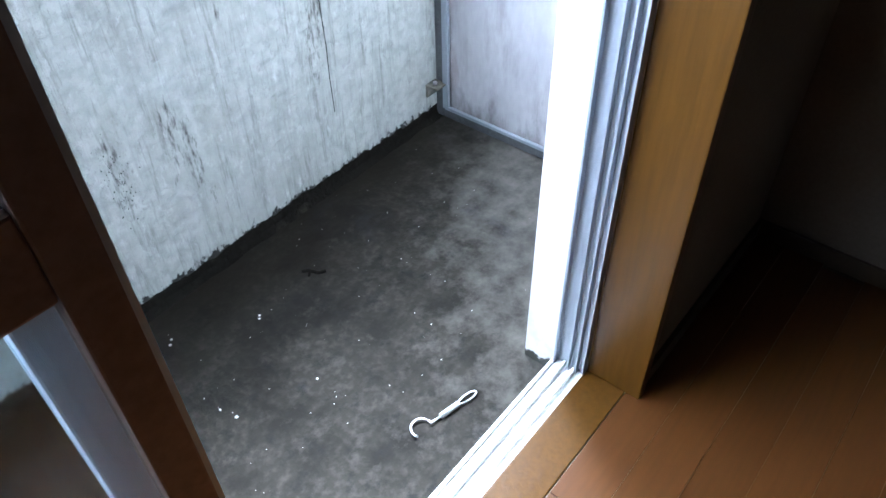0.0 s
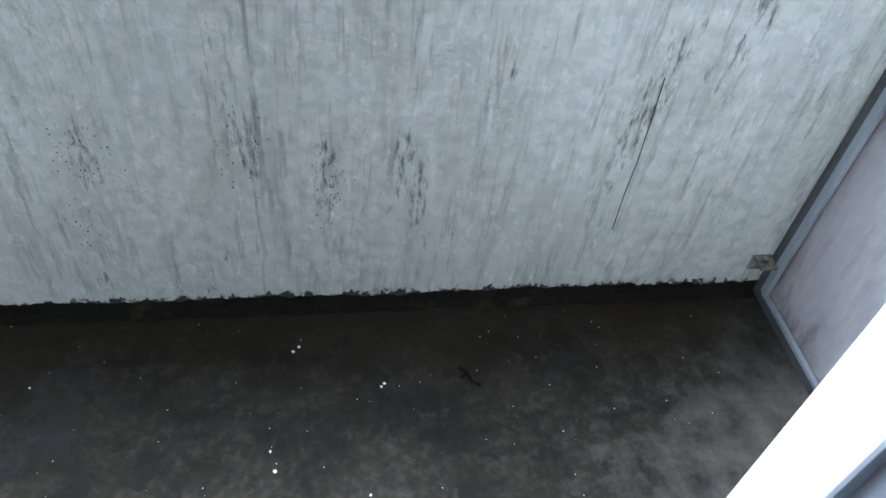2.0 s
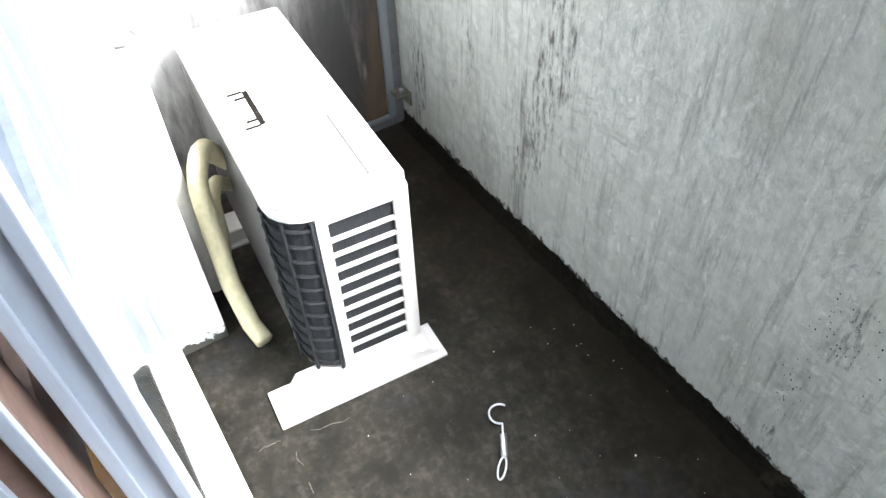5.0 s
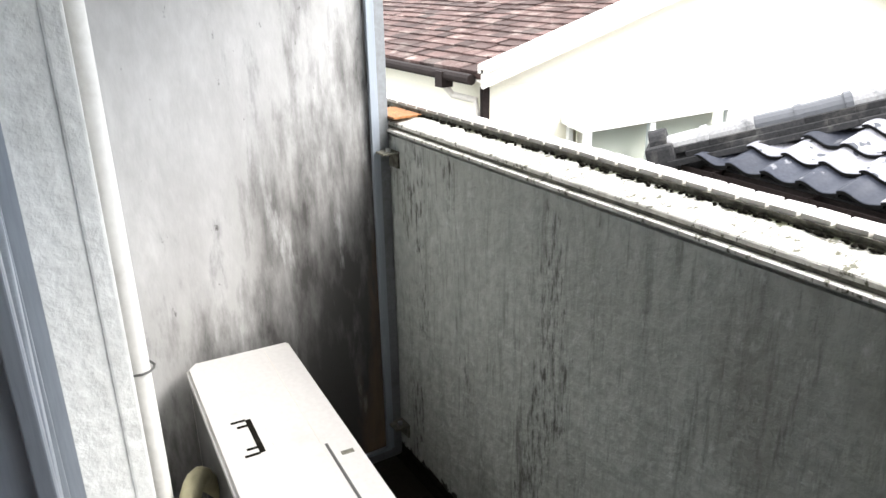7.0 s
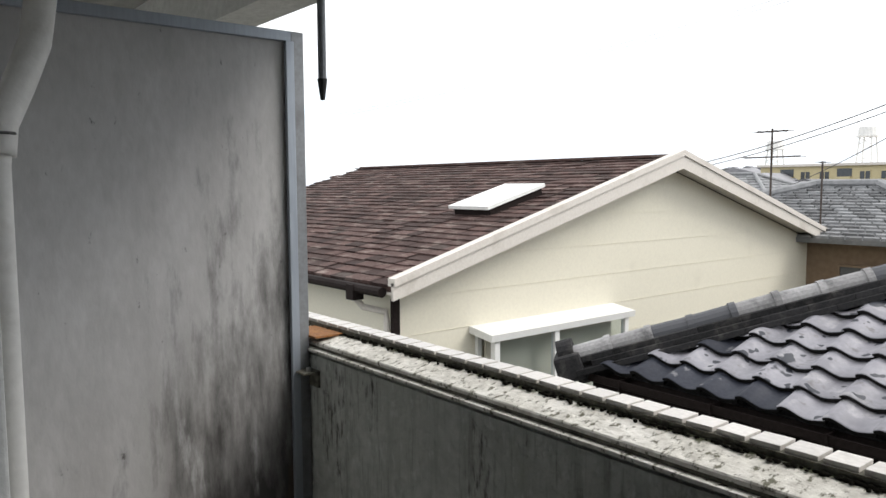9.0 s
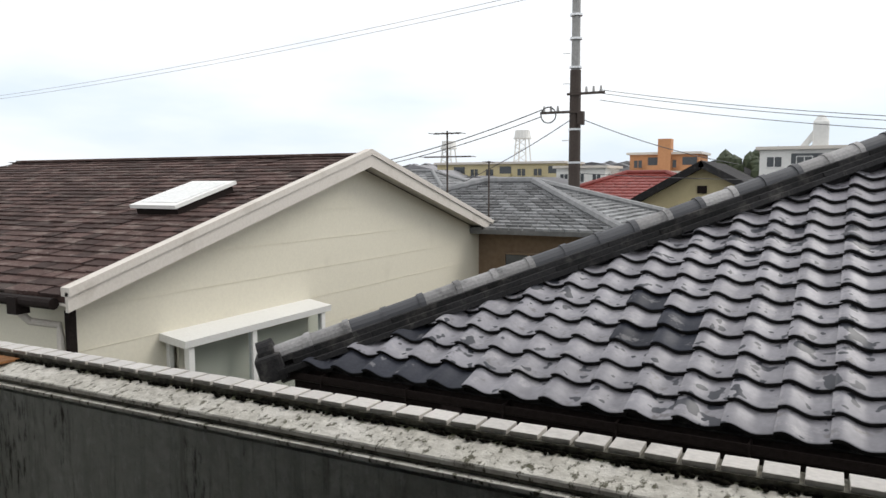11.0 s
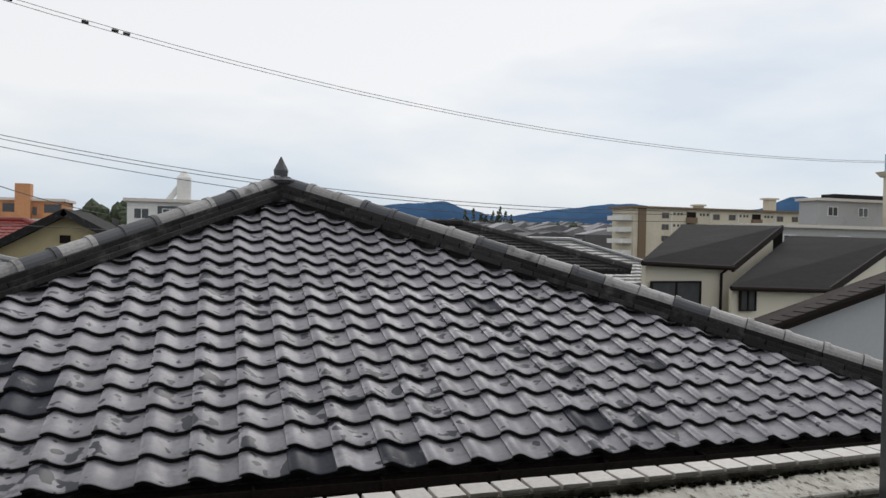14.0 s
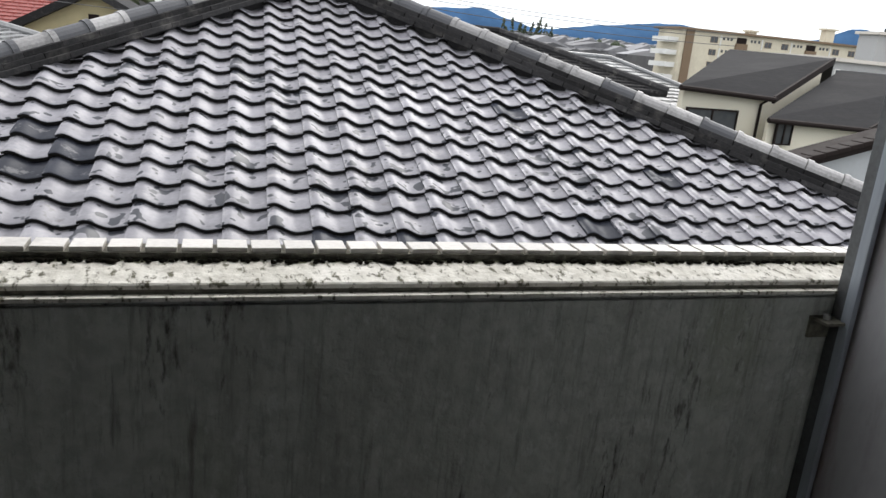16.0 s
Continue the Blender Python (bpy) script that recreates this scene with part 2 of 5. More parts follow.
# Same aluminium with the right partition's shade put into its colour.
M_ALU_SHADED = mat("shaded_aluminium", (0.13, 0.135, 0.14), (0.10, 0.104, 0.108), (0.08, 0.08, 0.082), rough=0.5, metal=0.5, fine=90, large=6, bump=0.08)
# Browner and darker than the other leaf's aluminium.
M_BROWN_SASH = mat("brown_sash", (0.16, 0.10, 0.075), (0.12, 0.075, 0.055), (0.10, 0.065, 0.05), rough=0.45, metal=0.4, fine=80, large=5, bump=0.04)
M_WOOD = mat("varnished_casing", (0.080, 0.035, 0.0036), (0.060, 0.026, 0.003), (0.070, 0.030, 0.0034), spec=0.2, rough=0.35, fine=26, large=3, bump=0.1, stretch=(3, 3, 0.25), gloss_var=0.08)
M_PLANK = mat("wood_floor", (0.080, 0.030, 0.0065), (0.066, 0.025, 0.0055), (0.072, 0.027, 0.006), rough=0.33, spec=0.35, fine=22, large=3, bump=0.06, stretch=(0.35, 4, 1), vary=0.07, gloss_var=0.08)
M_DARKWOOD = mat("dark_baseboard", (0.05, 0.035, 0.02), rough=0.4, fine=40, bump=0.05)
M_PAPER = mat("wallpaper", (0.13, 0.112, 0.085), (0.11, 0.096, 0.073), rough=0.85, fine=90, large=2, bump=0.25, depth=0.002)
M_ACWHITE = mat("aged_white_enamel", (0.54, 0.52, 0.50), (0.50, 0.48, 0.46), (0.44, 0.415, 0.385), rough=0.45, fine=70, large=4, bump=0.03, stain_at=(0.58, 0.8))
layer(M_ACWHITE, (0.34, 0.32, 0.29), 30, (0.70, 0.80))
M_ACDARK = mat("dark_coil", (0.014, 0.015, 0.017), (0.026, 0.027, 0.029), rough=0.8, spec=0.15, fine=140, large=8, bump=0.3, stretch=(4, 4, 0.3))
M_ACGREY = mat("grey_casing", (0.085, 0.083, 0.08), (0.065, 0.064, 0.062), rough=0.5, fine=60, bump=0.1)
M_CONDUIT = mat("pale_conduit_wrap", (0.70, 0.69, 0.66), (0.64, 0.63, 0.60), (0.52, 0.50, 0.46), rough=0.6, fine=45, large=9, bump=0.2)
M_HOSE = mat("aged_pipe_wrap", (0.50, 0.46, 0.30), (0.42, 0.38, 0.24), (0.33, 0.29, 0.18), rough=0.7, fine=45, large=9, bump=0.3)
M_STEEL = mat("galvanised_steel", (0.68, 0.69, 0.70), (0.55, 0.56, 0.57), rough=0.3, metal=0.9, fine=90, bump=0.08)
M_RUST = mat("rust", (0.30, 0.13, 0.04), (0.18, 0.08, 0.03), (0.40, 0.22, 0.08), rough=0.9, fine=70, large=14, bump=0.6)
def clay(name, seed):
    """Smoked clay: pale grey glaze with blotches where it has gone dark, and a silvery bloom."""
    extra = {"vary": 0.13} if seed == "object" else {"island": 0.13}
    m = mat(name, (0.275, 0.270, 0.296), (0.228, 0.223, 0.247), (0.195, 0.191, 0.213), rough=0.46, fine=30, large=6, bump=0.12, depth=0.004, stain_at=(0.45, 0.7), gloss_var=0.10, **extra)
    layer(m, (0.36, 0.352, 0.365), 7, (0.55, 0.72), shift=(7, 2, 0))
    layer(m, (0.15, 0.143, 0.15), 9, (0.60, 0.72), shift=(4, 6, 0), detail=3)
    layer(m, (0.040, 0.043, 0.054), 7.5, (0.60, 0.625), shift=(2, 9, 3), detail=1.5, patch=(0.9, 0.40, 0.60))
    layer(m, (0.036, 0.039, 0.050), 11.0, (0.655, 0.68), shift=(5, 3, 1), detail=1)
    return m


M_KAWARA = clay("smoked_clay_tile", "object")
M_KAWARA_DARK = mat("dark_clay_tile", (0.026, 0.029, 0.040), (0.036, 0.039, 0.052), (0.15, 0.15, 0.16), spec=0.25, rough=0.5, fine=40, large=7, bump=0.15, depth=0.004, stain_at=(0.60, 0.66), vary=0.2)
# Shade under each course, put as dark colour on front edge and underside.
M_TILE_SHADE = mat("tile_edge_shade", (0.016, 0.0155, 0.0155), (0.011, 0.011, 0.011), (0.026, 0.025, 0.024), rough=0.9, fine=60, large=5, bump=0.3, spec=0.05)
M_KAWARA_FAR = clay("smoked_clay_tile_joined", "island")
M_NOSHI = mat("ridge_course_tile", (0.034, 0.033, 0.034), (0.022, 0.022, 0.023), (0.095, 0.090, 0.085), rough=0.92, spec=0.12, fine=50, large=6, bump=0.4, vary=0.4)
M_CAP = mat("ridge_cap_tile", (0.27, 0.265, 0.265), (0.20, 0.196, 0.197), (0.06, 0.06, 0.062), rough=0.55, fine=50, large=5, bump=0.3, vary=0.35, odd=0.32, stain_at=(0.55, 0.7))
M_GUTTER = mat("dark_gutter", (0.016, 0.012, 0.011), (0.024, 0.018, 0.017), spec=0.08, rough=0.7, fine=40, bump=0.05)
M_SLATE = mat("brown_slate", (0.058, 0.034, 0.030), (0.085, 0.056, 0.050), (0.17, 0.14, 0.125), rough=0.9, spec=0.2, fine=24, large=3.0, bump=0.2, island=0.5, stain_at=(0.52, 0.72), stretch=(1, 2, 2))
M_SLATE_ONE = mat("brown_slate_single", (0.058, 0.034, 0.030), (0.085, 0.056, 0.050), (0.17, 0.14, 0.125), rough=0.9, spec=0.2, fine=24, large=3.0, bump=0.2, vary=0.5, stain_at=(0.52, 0.72), stretch=(1, 2, 2))
M_CREAM = mat("cream_siding", (0.70, 0.665, 0.55), (0.66, 0.625, 0.52), (0.58, 0.545, 0.45), rough=0.75, fine=30, large=0.7, bump=0.08, stain_at=(0.56, 0.8))
M_TRIM = mat("pale_trim", (0.62, 0.58, 0.53), (0.56, 0.52, 0.47), (0.46, 0.42, 0.37), rough=0.6, fine=30, large=2, bump=0.05)
M_WHITE = mat("white_metal", (0.78, 0.78, 0.76), (0.72, 0.72, 0.70), rough=0.45, fine=40, bump=0.03)
M_PANE = glass("window_glass", (0.75, 0.82, 0.84), 0.03)
M_BLACK = mat("black_rubber", (0.015, 0.015, 0.016), rough=0.6, fine=60, bump=0.05)


# ---- builders ----
def grp(name, at, label, category, group="", kind=""):
    """The empty at a thing's base."""
    e = new(name)
    e.location, e.empty_display_size = at, 0.1
    return tagged(e, label, category, group, kind)


def part(name, bm, m, parent=None, label="", smooth=False):
    """Links a bmesh in world places as one mesh object, under a thing or a part."""
    me = bpy.data.meshes.new(name)
    bm.normal_update()
    bm.to_mesh(me)
    bm.free()
    me.materials.append(m)
    if smooth:
        for p in me.polygons:
            p.use_smooth = True
    ob = new(name, me)
    if parent:
        ob.parent = parent
        if parent.type == "EMPTY":
            ob.matrix_parent_inverse = Matrix.Translation(-parent.location)
    return tagged(ob, label)


def setting(name, bm, m, label, category, smooth=False):
    return tagged(part(name, bm, m, smooth=smooth), label, category, kind="structure")


def box(x0, x1, y0, y1, z0, z1, bm=None, bevel=0.0, m=None):
    """A box between two corners, turned by m, with bevelled edges."""
    own = bmesh.new()
    bmesh.ops.create_cube(own, size=1, matrix=Matrix.Translation(((x0 + x1) / 2, (y0 + y1) / 2, (z0 + z1) / 2)) @ Matrix.Diagonal((x1 - x0, y1 - y0, z1 - z0, 1)))
    if bevel:
        bmesh.ops.bevel(own, geom=own.edges[:], offset=bevel, segments=2, affect="EDGES", profile=0.6)
    if m:
        own.transform(m)
    return merge(bm, own)


def merge(bm, own):
    if bm is None:
        return own
    me = bpy.data.meshes.new("tmp")
    own.to_mesh(me)
    own.free()
    bm.from_mesh(me)
    bpy.data.meshes.remove(me)
    return bm


def rod(a, b, r, bm=None, r2=None, sides=10):
    """A round bar from a to b."""
    own = bmesh.new()
    a, b = Vector(a), Vector(b)
    d = b - a
    bmesh.ops.create_cone(own, cap_ends=True, segments=sides, radius1=r, radius2=r if r2 is None else r2, depth=d.length,
                          matrix=Matrix.Translation((a + b) / 2) @ d.to_track_quat("Z", "Y").to_matrix().to_4x4())
    return merge(bm, own)


def tube(points, r, bm=None, sides=8, cap=True):
    """A round tube along points."""
    own = bmesh.new()
    pts = [Vector(p) for p in points]
    rings, side = [], None
    for i, p in enumerate(pts):
        d = (pts[min(i + 1, len(pts) - 1)] - pts[max(i - 1, 0)]).normalized()
        if side is None:
            side = d.cross(Vector((0, 0, 1)) if abs(d.z) < 0.9 else Vector((1, 0, 0)))
        side = (side - d * side.dot(d)).normalized()
        up = side.cross(d)
        rings.append([own.verts.new(p + r * (math.cos(k * math.tau / sides) * side + math.sin(k * math.tau / sides) * up)) for k in range(sides)])
    for one, two in zip(rings, rings[1:]):
        for k in range(sides):
            own.faces.new((one[k], one[(k + 1) % sides], two[(k + 1) % sides], two[k]))
    if cap:
        own.faces.new(rings[0][::-1]), own.faces.new(rings[-1])
    return merge(bm, own)


def prism(outline, a, b, axis, bm=None):
    """An outline of two-number corners drawn out from a to b along an axis (x: corners are y, z; y: x, z; z: x, y)."""
    own = bmesh.new()
    put = {"x": lambda u, v, w: (w, u, v), "y": lambda u, v, w: (u, w, v), "z": lambda u, v, w: (u, v, w)}[axis]
    one = [own.verts.new(put(u, v, a)) for u, v in outline]
    two = [own.verts.new(put(u, v, b)) for u, v in outline]
    own.faces.new(one), own.faces.new(two[::-1])
    for k in range(len(outline)):
        j = (k + 1) % len(outline)
        own.faces.new((one[j], one[k], two[k], two[j]))
    bmesh.ops.recalc_face_normals(own, faces=own.faces[:])
    return merge(bm, own)


def slab(corners, thick, bm=None):
    """A flat plate with the given corners, of a thickness downwards along its normal."""
    own = bmesh.new()
    c = [Vector(p) for p in corners]
    n = (c[1] - c[0]).cross(c[2] - c[0]).normalized() * thick
    top, low = [own.verts.new(p) for p in c], [own.verts.new(p - n) for p in c]
    own.faces.new(top), own.faces.new(low[::-1])
    for k in range(len(c)):
        j = (k + 1) % len(c)
        own.faces.new((top[j], top[k], low[k], low[j]))
    bmesh.ops.recalc_face_normals(own, faces=own.faces[:])
    return merge(bm, own)


def piece(name, mesh, parent, m):
    """One of many alike pieces, sharing its mesh."""
    ob = new(name, mesh)
    ob.parent = parent
    ob.matrix_basis = m
    return ob


def mesh_of(bm, m, name, smooth=False):
    me = bpy.data.meshes.new(name)
    bm.normal_update()
    bm.to_mesh(me)
    bm.free()
    me.materials.append(m)
    for p in me.polygons:
        p.use_smooth = smooth
    return me


# ---- balcony ----
LEFT, RIGHT, FRONT, BACK = -1.86, 1.548, 1.10, 0.172      # partitions, parapet face, house face
TOP = 1.218                                               # the parapet's coping
JAMB_L, JAMB_R, ROOM = -1.29, 0.78, 0.08               # door opening, level of the room's floor

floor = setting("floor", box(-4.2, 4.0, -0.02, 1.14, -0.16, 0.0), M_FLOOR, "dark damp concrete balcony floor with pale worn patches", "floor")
wall_front = setting("wall_parapet", prism([(1.10, -0.05), (1.10, TOP - 0.05), (1.112, TOP - 0.05), (1.112, TOP - 0.018), (1.195, TOP - 0.004), (1.195, TOP + 0.012), (1.25, TOP + 0.012), (1.25, -3.0), (1.16, -3.0), (1.16, -0.05)], -4.2, 4.0, "x"),
                     M_PARAPET, "pale grey painted mortar parapet with black streaks", "wall")
part("coping", prism([(1.108, TOP - 0.022), (1.107, TOP - 0.014), (1.110, TOP - 0.011), (1.196, TOP + 0.006), (1.196, TOP - 0.006)], -4.2, 4.0, "x"), M_COPING, wall_front, "white weathered coping with moss")
part("edge", box(-4.2, 4.0, 1.1085, 1.113, TOP - 0.030, TOP - 0.0205), M_EDGE, wall_front, "dark dirty band under the coping")
part("lip", box(-4.2, 4.0, 1.090, 1.110, TOP - 0.0385, TOP - 0.030, bevel=0.002), M_COPING, wall_front, "thin pale drip edge")
kerb = part("kerb", box(-4.2, 4.0, 1.194, 1.252, TOP, TOP + 0.018), M_EDGE, wall_front, "mossy bedding under the tiles")
COPING_TILE = mesh_of(box(-0.027, 0.027, -0.028, 0.028, -0.005, 0.005, bevel=0.0015), M_TILE, "coping_tile")
for k in range(131):
    piece("coping_tile", COPING_TILE, kerb, pose(-4.1 + k * 0.0617, 1.227, TOP + 0.022, random.uniform(-1, 1), random.uniform(-1, 1), random.uniform(-1, 1)))


def coping_moss():
    """Low clumps of moss where the coping meets its row of tiles."""
    bm = bmesh.new()
    x = -2.4
    while x < 2.2:
        x += random.uniform(0.003, 0.014)
        for _ in range(random.choice((1, 1, 2, 3))):
            own = bmesh.new()
            r = random.uniform(0.002, 0.006)
            bmesh.ops.create_icosphere(own, subdivisions=1, radius=r, matrix=Matrix.Translation((x + random.uniform(-0.01, 0.01), 1.192 - abs(random.gauss(0, 0.008)), TOP + 0.005 + r * 0.2))
                                       @ Matrix.Diagonal((random.uniform(0.8, 1.8), 1, random.uniform(0.5, 1.0), 1)))
            merge(bm, own)
    tagged(part("coping_moss", bm, M_MOULD, smooth=True), "dark dry moss along the coping tiles", "moss", kind="stuff")


coping_moss()


def moss_line():
    """The uneven black growth on the low fillet along the foot of the parapet."""
    bm = bmesh.new()
    rows = []
    for i in range(561):
        x = -1.86 + i * 0.00615
        big = noise.fractal((x * 3, 0.3, 0), 1.0, 2.0, 3)
        fine = noise.fractal((x * 28, 1.7, 0), 1.0, 2.0, 4)
        h = 0.040 + 0.008 * big + 0.010 * fine
        out = 0.016 + 0.006 * noise.fractal((x * 9, 5.1, 0), 1.0, 2.0, 3)
        rows.append([bm.verts.new(p) for p in ((x, 1.101, h + 0.006), (x, 1.0965, h), (x, 1.099 - out * 0.45, 0.016 + 0.004 * fine), (x, 1.097 - out, 0.007 + 0.003 * big), (x, 1.094 - out * 1.5, -0.002))])
    for a, b in zip(rows, rows[1:]):
        for k in range(4):
            bm.faces.new((a[k], a[k + 1], b[k + 1], b[k]))
    bmesh.ops.recalc_face_normals(bm, faces=bm.faces[:])
    ob = part("mould_growth", bm, M_MOULD)
    return tagged(ob, "black mould growing along the foot of the parapet", "mould", kind="stuff")


moss_line()


def mould_spots():
    """Clusters of black specks and one fine crack on the parapet's face."""
    bm = bmesh.new()
    for cx, cz, sx, sz, n in ((0.295, 0.45, 0.022, 0.06, 60), (0.12, 0.54, 0.040, 0.06, 30), (-0.21, 0.53, 0.045, 0.05, 45), (-0.26, 0.30, 0.012, 0.06, 25)):
        for _ in range(n):
            x, z = random.gauss(cx, sx), max(0.08, random.gauss(cz, sz))
            w, h = random.uniform(0.0005, 0.0015), random.uniform(0.0007, 0.0024)
            box(x - w, x + w, 1.0993, 1.1005, z - h, z + h, bm)
    tube([(1.02, 1.0995, 0.73), (1.024, 1.0995, 0.62), (1.027, 1.0995, 0.50), (1.024, 1.0995, 0.40), (1.026, 1.0995, 0.27)], 0.0013, bm, 5)
    tagged(part("mould_spots", bm, M_MOULD), "black mould specks and a fine crack on the parapet", "mould", kind="stuff")


mould_spots()
rust = setting("joint_cover", box(-1.97, -1.80, 1.093, 1.19, TOP + 0.003, TOP + 0.010, bevel=0.002), M_RUST, "rusty metal joint plate on the coping", "metal plate")


def partition(x, side, high, metal, board):
    """A board in an aluminium frame between two balconies, fixed to the parapet by brackets."""
    p = grp("partition", (x, 0.6, 0), "stained grey partition board in an aluminium frame", "partition", "balcony partitions")
    part("board", box(x - 0.004, x + 0.004, 0.20, 1.08, 0.05, high - 0.02), board, p)
    for y0, y1 in ((1.055, 1.095), (0.17, 0.205)):
        part("upright", box(x - 0.02, x + 0.02, y0, y1, 0.01, high, bevel=0.002), metal, p, "dull aluminium upright")
        part("bead", box(x + side * 0.012, x + side * 0.026, y0 + (0.028 if y0 < 0.5 else -0.02), y1 + (0.012 if y0 < 0.5 else -0.034), 0.05, high - 0.03, bevel=0.002), M_ALU, p)
    part("bottom_rail", box(x - 0.02, x + 0.02, 0.205, 1.055, 0.01, 0.05, bevel=0.002), metal, p)
    part("top_rail", box(x - 0.02, x + 0.02, 0.205, 1.055, high - 0.03, high, bevel=0.002), M_ALU, p)
    part("bead", box(x + side * 0.012, x + side * 0.026, 0.21, 1.05, 0.045, 0.058, bevel=0.002), M_ALU, p)
    for z in (0.15, 1.12):
        b = box(x + side * 0.02, x + side * 0.075, 1.045, 1.10, z, z + 0.006)
        box(x + side * 0.02, x + side * 0.075, 1.092, 1.099, z - 0.045, z + 0.0, b)
        part("bracket", b, M_EDGE, p, "dirty steel angle bracket")
        part("bolt", rod((x + side * 0.05, 1.075, z + 0.004), (x + side * 0.05, 1.075, z + 0.016), 0.008), M_STEEL, p)
    return p


partition(LEFT, 1, 2.13, M_ALU_DULL, M_PANEL)
partition(RIGHT, -1, 2.40, M_ALU_SHADED, M_BOARD)

# the house's outer wall, with the door's opening, and the slab above
for name, x0, x1, z0 in (("wall_house_1", -4.2, JAMB_L, -0.16), ("wall_house_2", JAMB_R, 4.0, -0.16), ("wall_house_3", JAMB_L, JAMB_R, 2.06)):
    setting(name, box(x0, x1, -0.12, BACK, z0, 2.46), M_MORTAR, "rough white mortar house wall round the sliding door", "wall")
setting("ceiling", box(-4.2, 4.0, -0.12, 1.22, 2.46, 2.62), M_UNDERSIDE, "unseen grey underside of the balcony above, toned down against bounced light", "ceiling")
# Unseen beam, added to narrow the sky gap and darken the balcony.
setting("trim_beam", box(-4.2, 4.0, 1.06, 1.22, 2.26, 2.46), M_MORTAR, "unseen white beam added to cut the sky light", "trim")
setting("trim_mortar", box(-1.37, JAMB_L + 0.004, BACK - 0.004, 0.208, 0.0, 2.46, bevel=0.006), M_MORTAR, "rough white mortar edge beside the door", "trim")

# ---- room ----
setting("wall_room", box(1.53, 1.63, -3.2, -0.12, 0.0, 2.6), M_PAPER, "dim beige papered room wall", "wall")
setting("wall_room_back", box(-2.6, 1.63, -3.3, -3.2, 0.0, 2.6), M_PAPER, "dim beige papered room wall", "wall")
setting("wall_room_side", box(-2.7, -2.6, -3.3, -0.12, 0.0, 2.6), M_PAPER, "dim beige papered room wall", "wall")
lining = box(JAMB_R + 0.03, 1.53, -0.135, -0.12, ROOM, 2.5)
box(-2.6, JAMB_L - 0.03, -0.135, -0.12, ROOM, 2.5, lining)
box(JAMB_L - 0.03, JAMB_R + 0.03, -0.135, -0.12, 2.1, 2.5, lining)
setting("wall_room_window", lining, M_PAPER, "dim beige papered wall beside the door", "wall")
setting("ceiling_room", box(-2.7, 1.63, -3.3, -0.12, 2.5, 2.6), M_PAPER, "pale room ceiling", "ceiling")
base = box(1.518, 1.531, -3.2, -0.136, ROOM, ROOM + 0.06, bevel=0.003)
box(JAMB_R + 0.035, 1.518, -0.148, -0.135, ROOM, ROOM + 0.06, base, bevel=0.003)
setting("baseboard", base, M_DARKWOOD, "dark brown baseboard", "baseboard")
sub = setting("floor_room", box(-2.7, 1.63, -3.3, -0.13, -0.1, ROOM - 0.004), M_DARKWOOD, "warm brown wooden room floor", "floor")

# ---- sliding door frame ----
casing = box(JAMB_R - 0.002, JAMB_R + 0.03, -0.155, -0.012, ROOM, 2.10, bevel=0.003)
setting("trim_casing", casing, M_WOOD, "orange varnished wooden door casing", "trim")
setting("trim_head", box(JAMB_L - 0.03, JAMB_R - 0.002, -0.155, -0.012, 2.06, 2.10, bevel=0.003), M_WOOD, "orange varnished wooden head casing", "trim")
setting("trim_casing_far", box(JAMB_L - 0.03, JAMB_L + 0.002, -0.155, -0.012, ROOM, 2.06, bevel=0.003), M_WOOD, "orange varnished wooden door casing", "trim")
setting("threshold", box(JAMB_L, JAMB_R - 0.002, -0.118, -0.012, ROOM - 0.02, ROOM + 0.006, bevel=0.003), M_WOOD, "varnished wooden threshold board", "threshold")
door_frame = grp("door_frame", (-0.3, 0.03, ROOM), "silver aluminium sliding door frame with track rails", "door frame", kind="structure")
jamb = box(JAMB_R - 0.006, JAMB_R + 0.01, -0.010, 0.080, 0.03, 2.06)
for y in (-0.008, 0.012, 0.034, 0.072):
    box(JAMB_R - 0.022, JAMB_R - 0.004, y - 0.003, y + 0.003, 0.05, 2.06, jamb, bevel=0.001)
part("jamb", jamb, M_ALU, door_frame)
jamb = box(JAMB_L - 0.01, JAMB_L + 0.006, -0.010, 0.080, 0.03, 2.06)
part("jamb", jamb, M_ALU, door_frame)
part("head", box(JAMB_L, JAMB_R, -0.010, 0.080, 2.02, 2.06), M_ALU, door_frame)
sill = box(JAMB_L, JAMB_R - 0.006, -0.012, 0.082, 0.02, 0.068)
part("sill", sill, M_WHITE, door_frame)
for y, h in ((-0.008, 0.086), (0.018, 0.082), (0.048, 0.080), (0.077, 0.076)):
    part("rail", box(JAMB_L, JAMB_R - 0.006, y - 0.004, y + 0.004, 0.066, h, bevel=0.001), M_WHITE, door_frame, "bright aluminium rail")


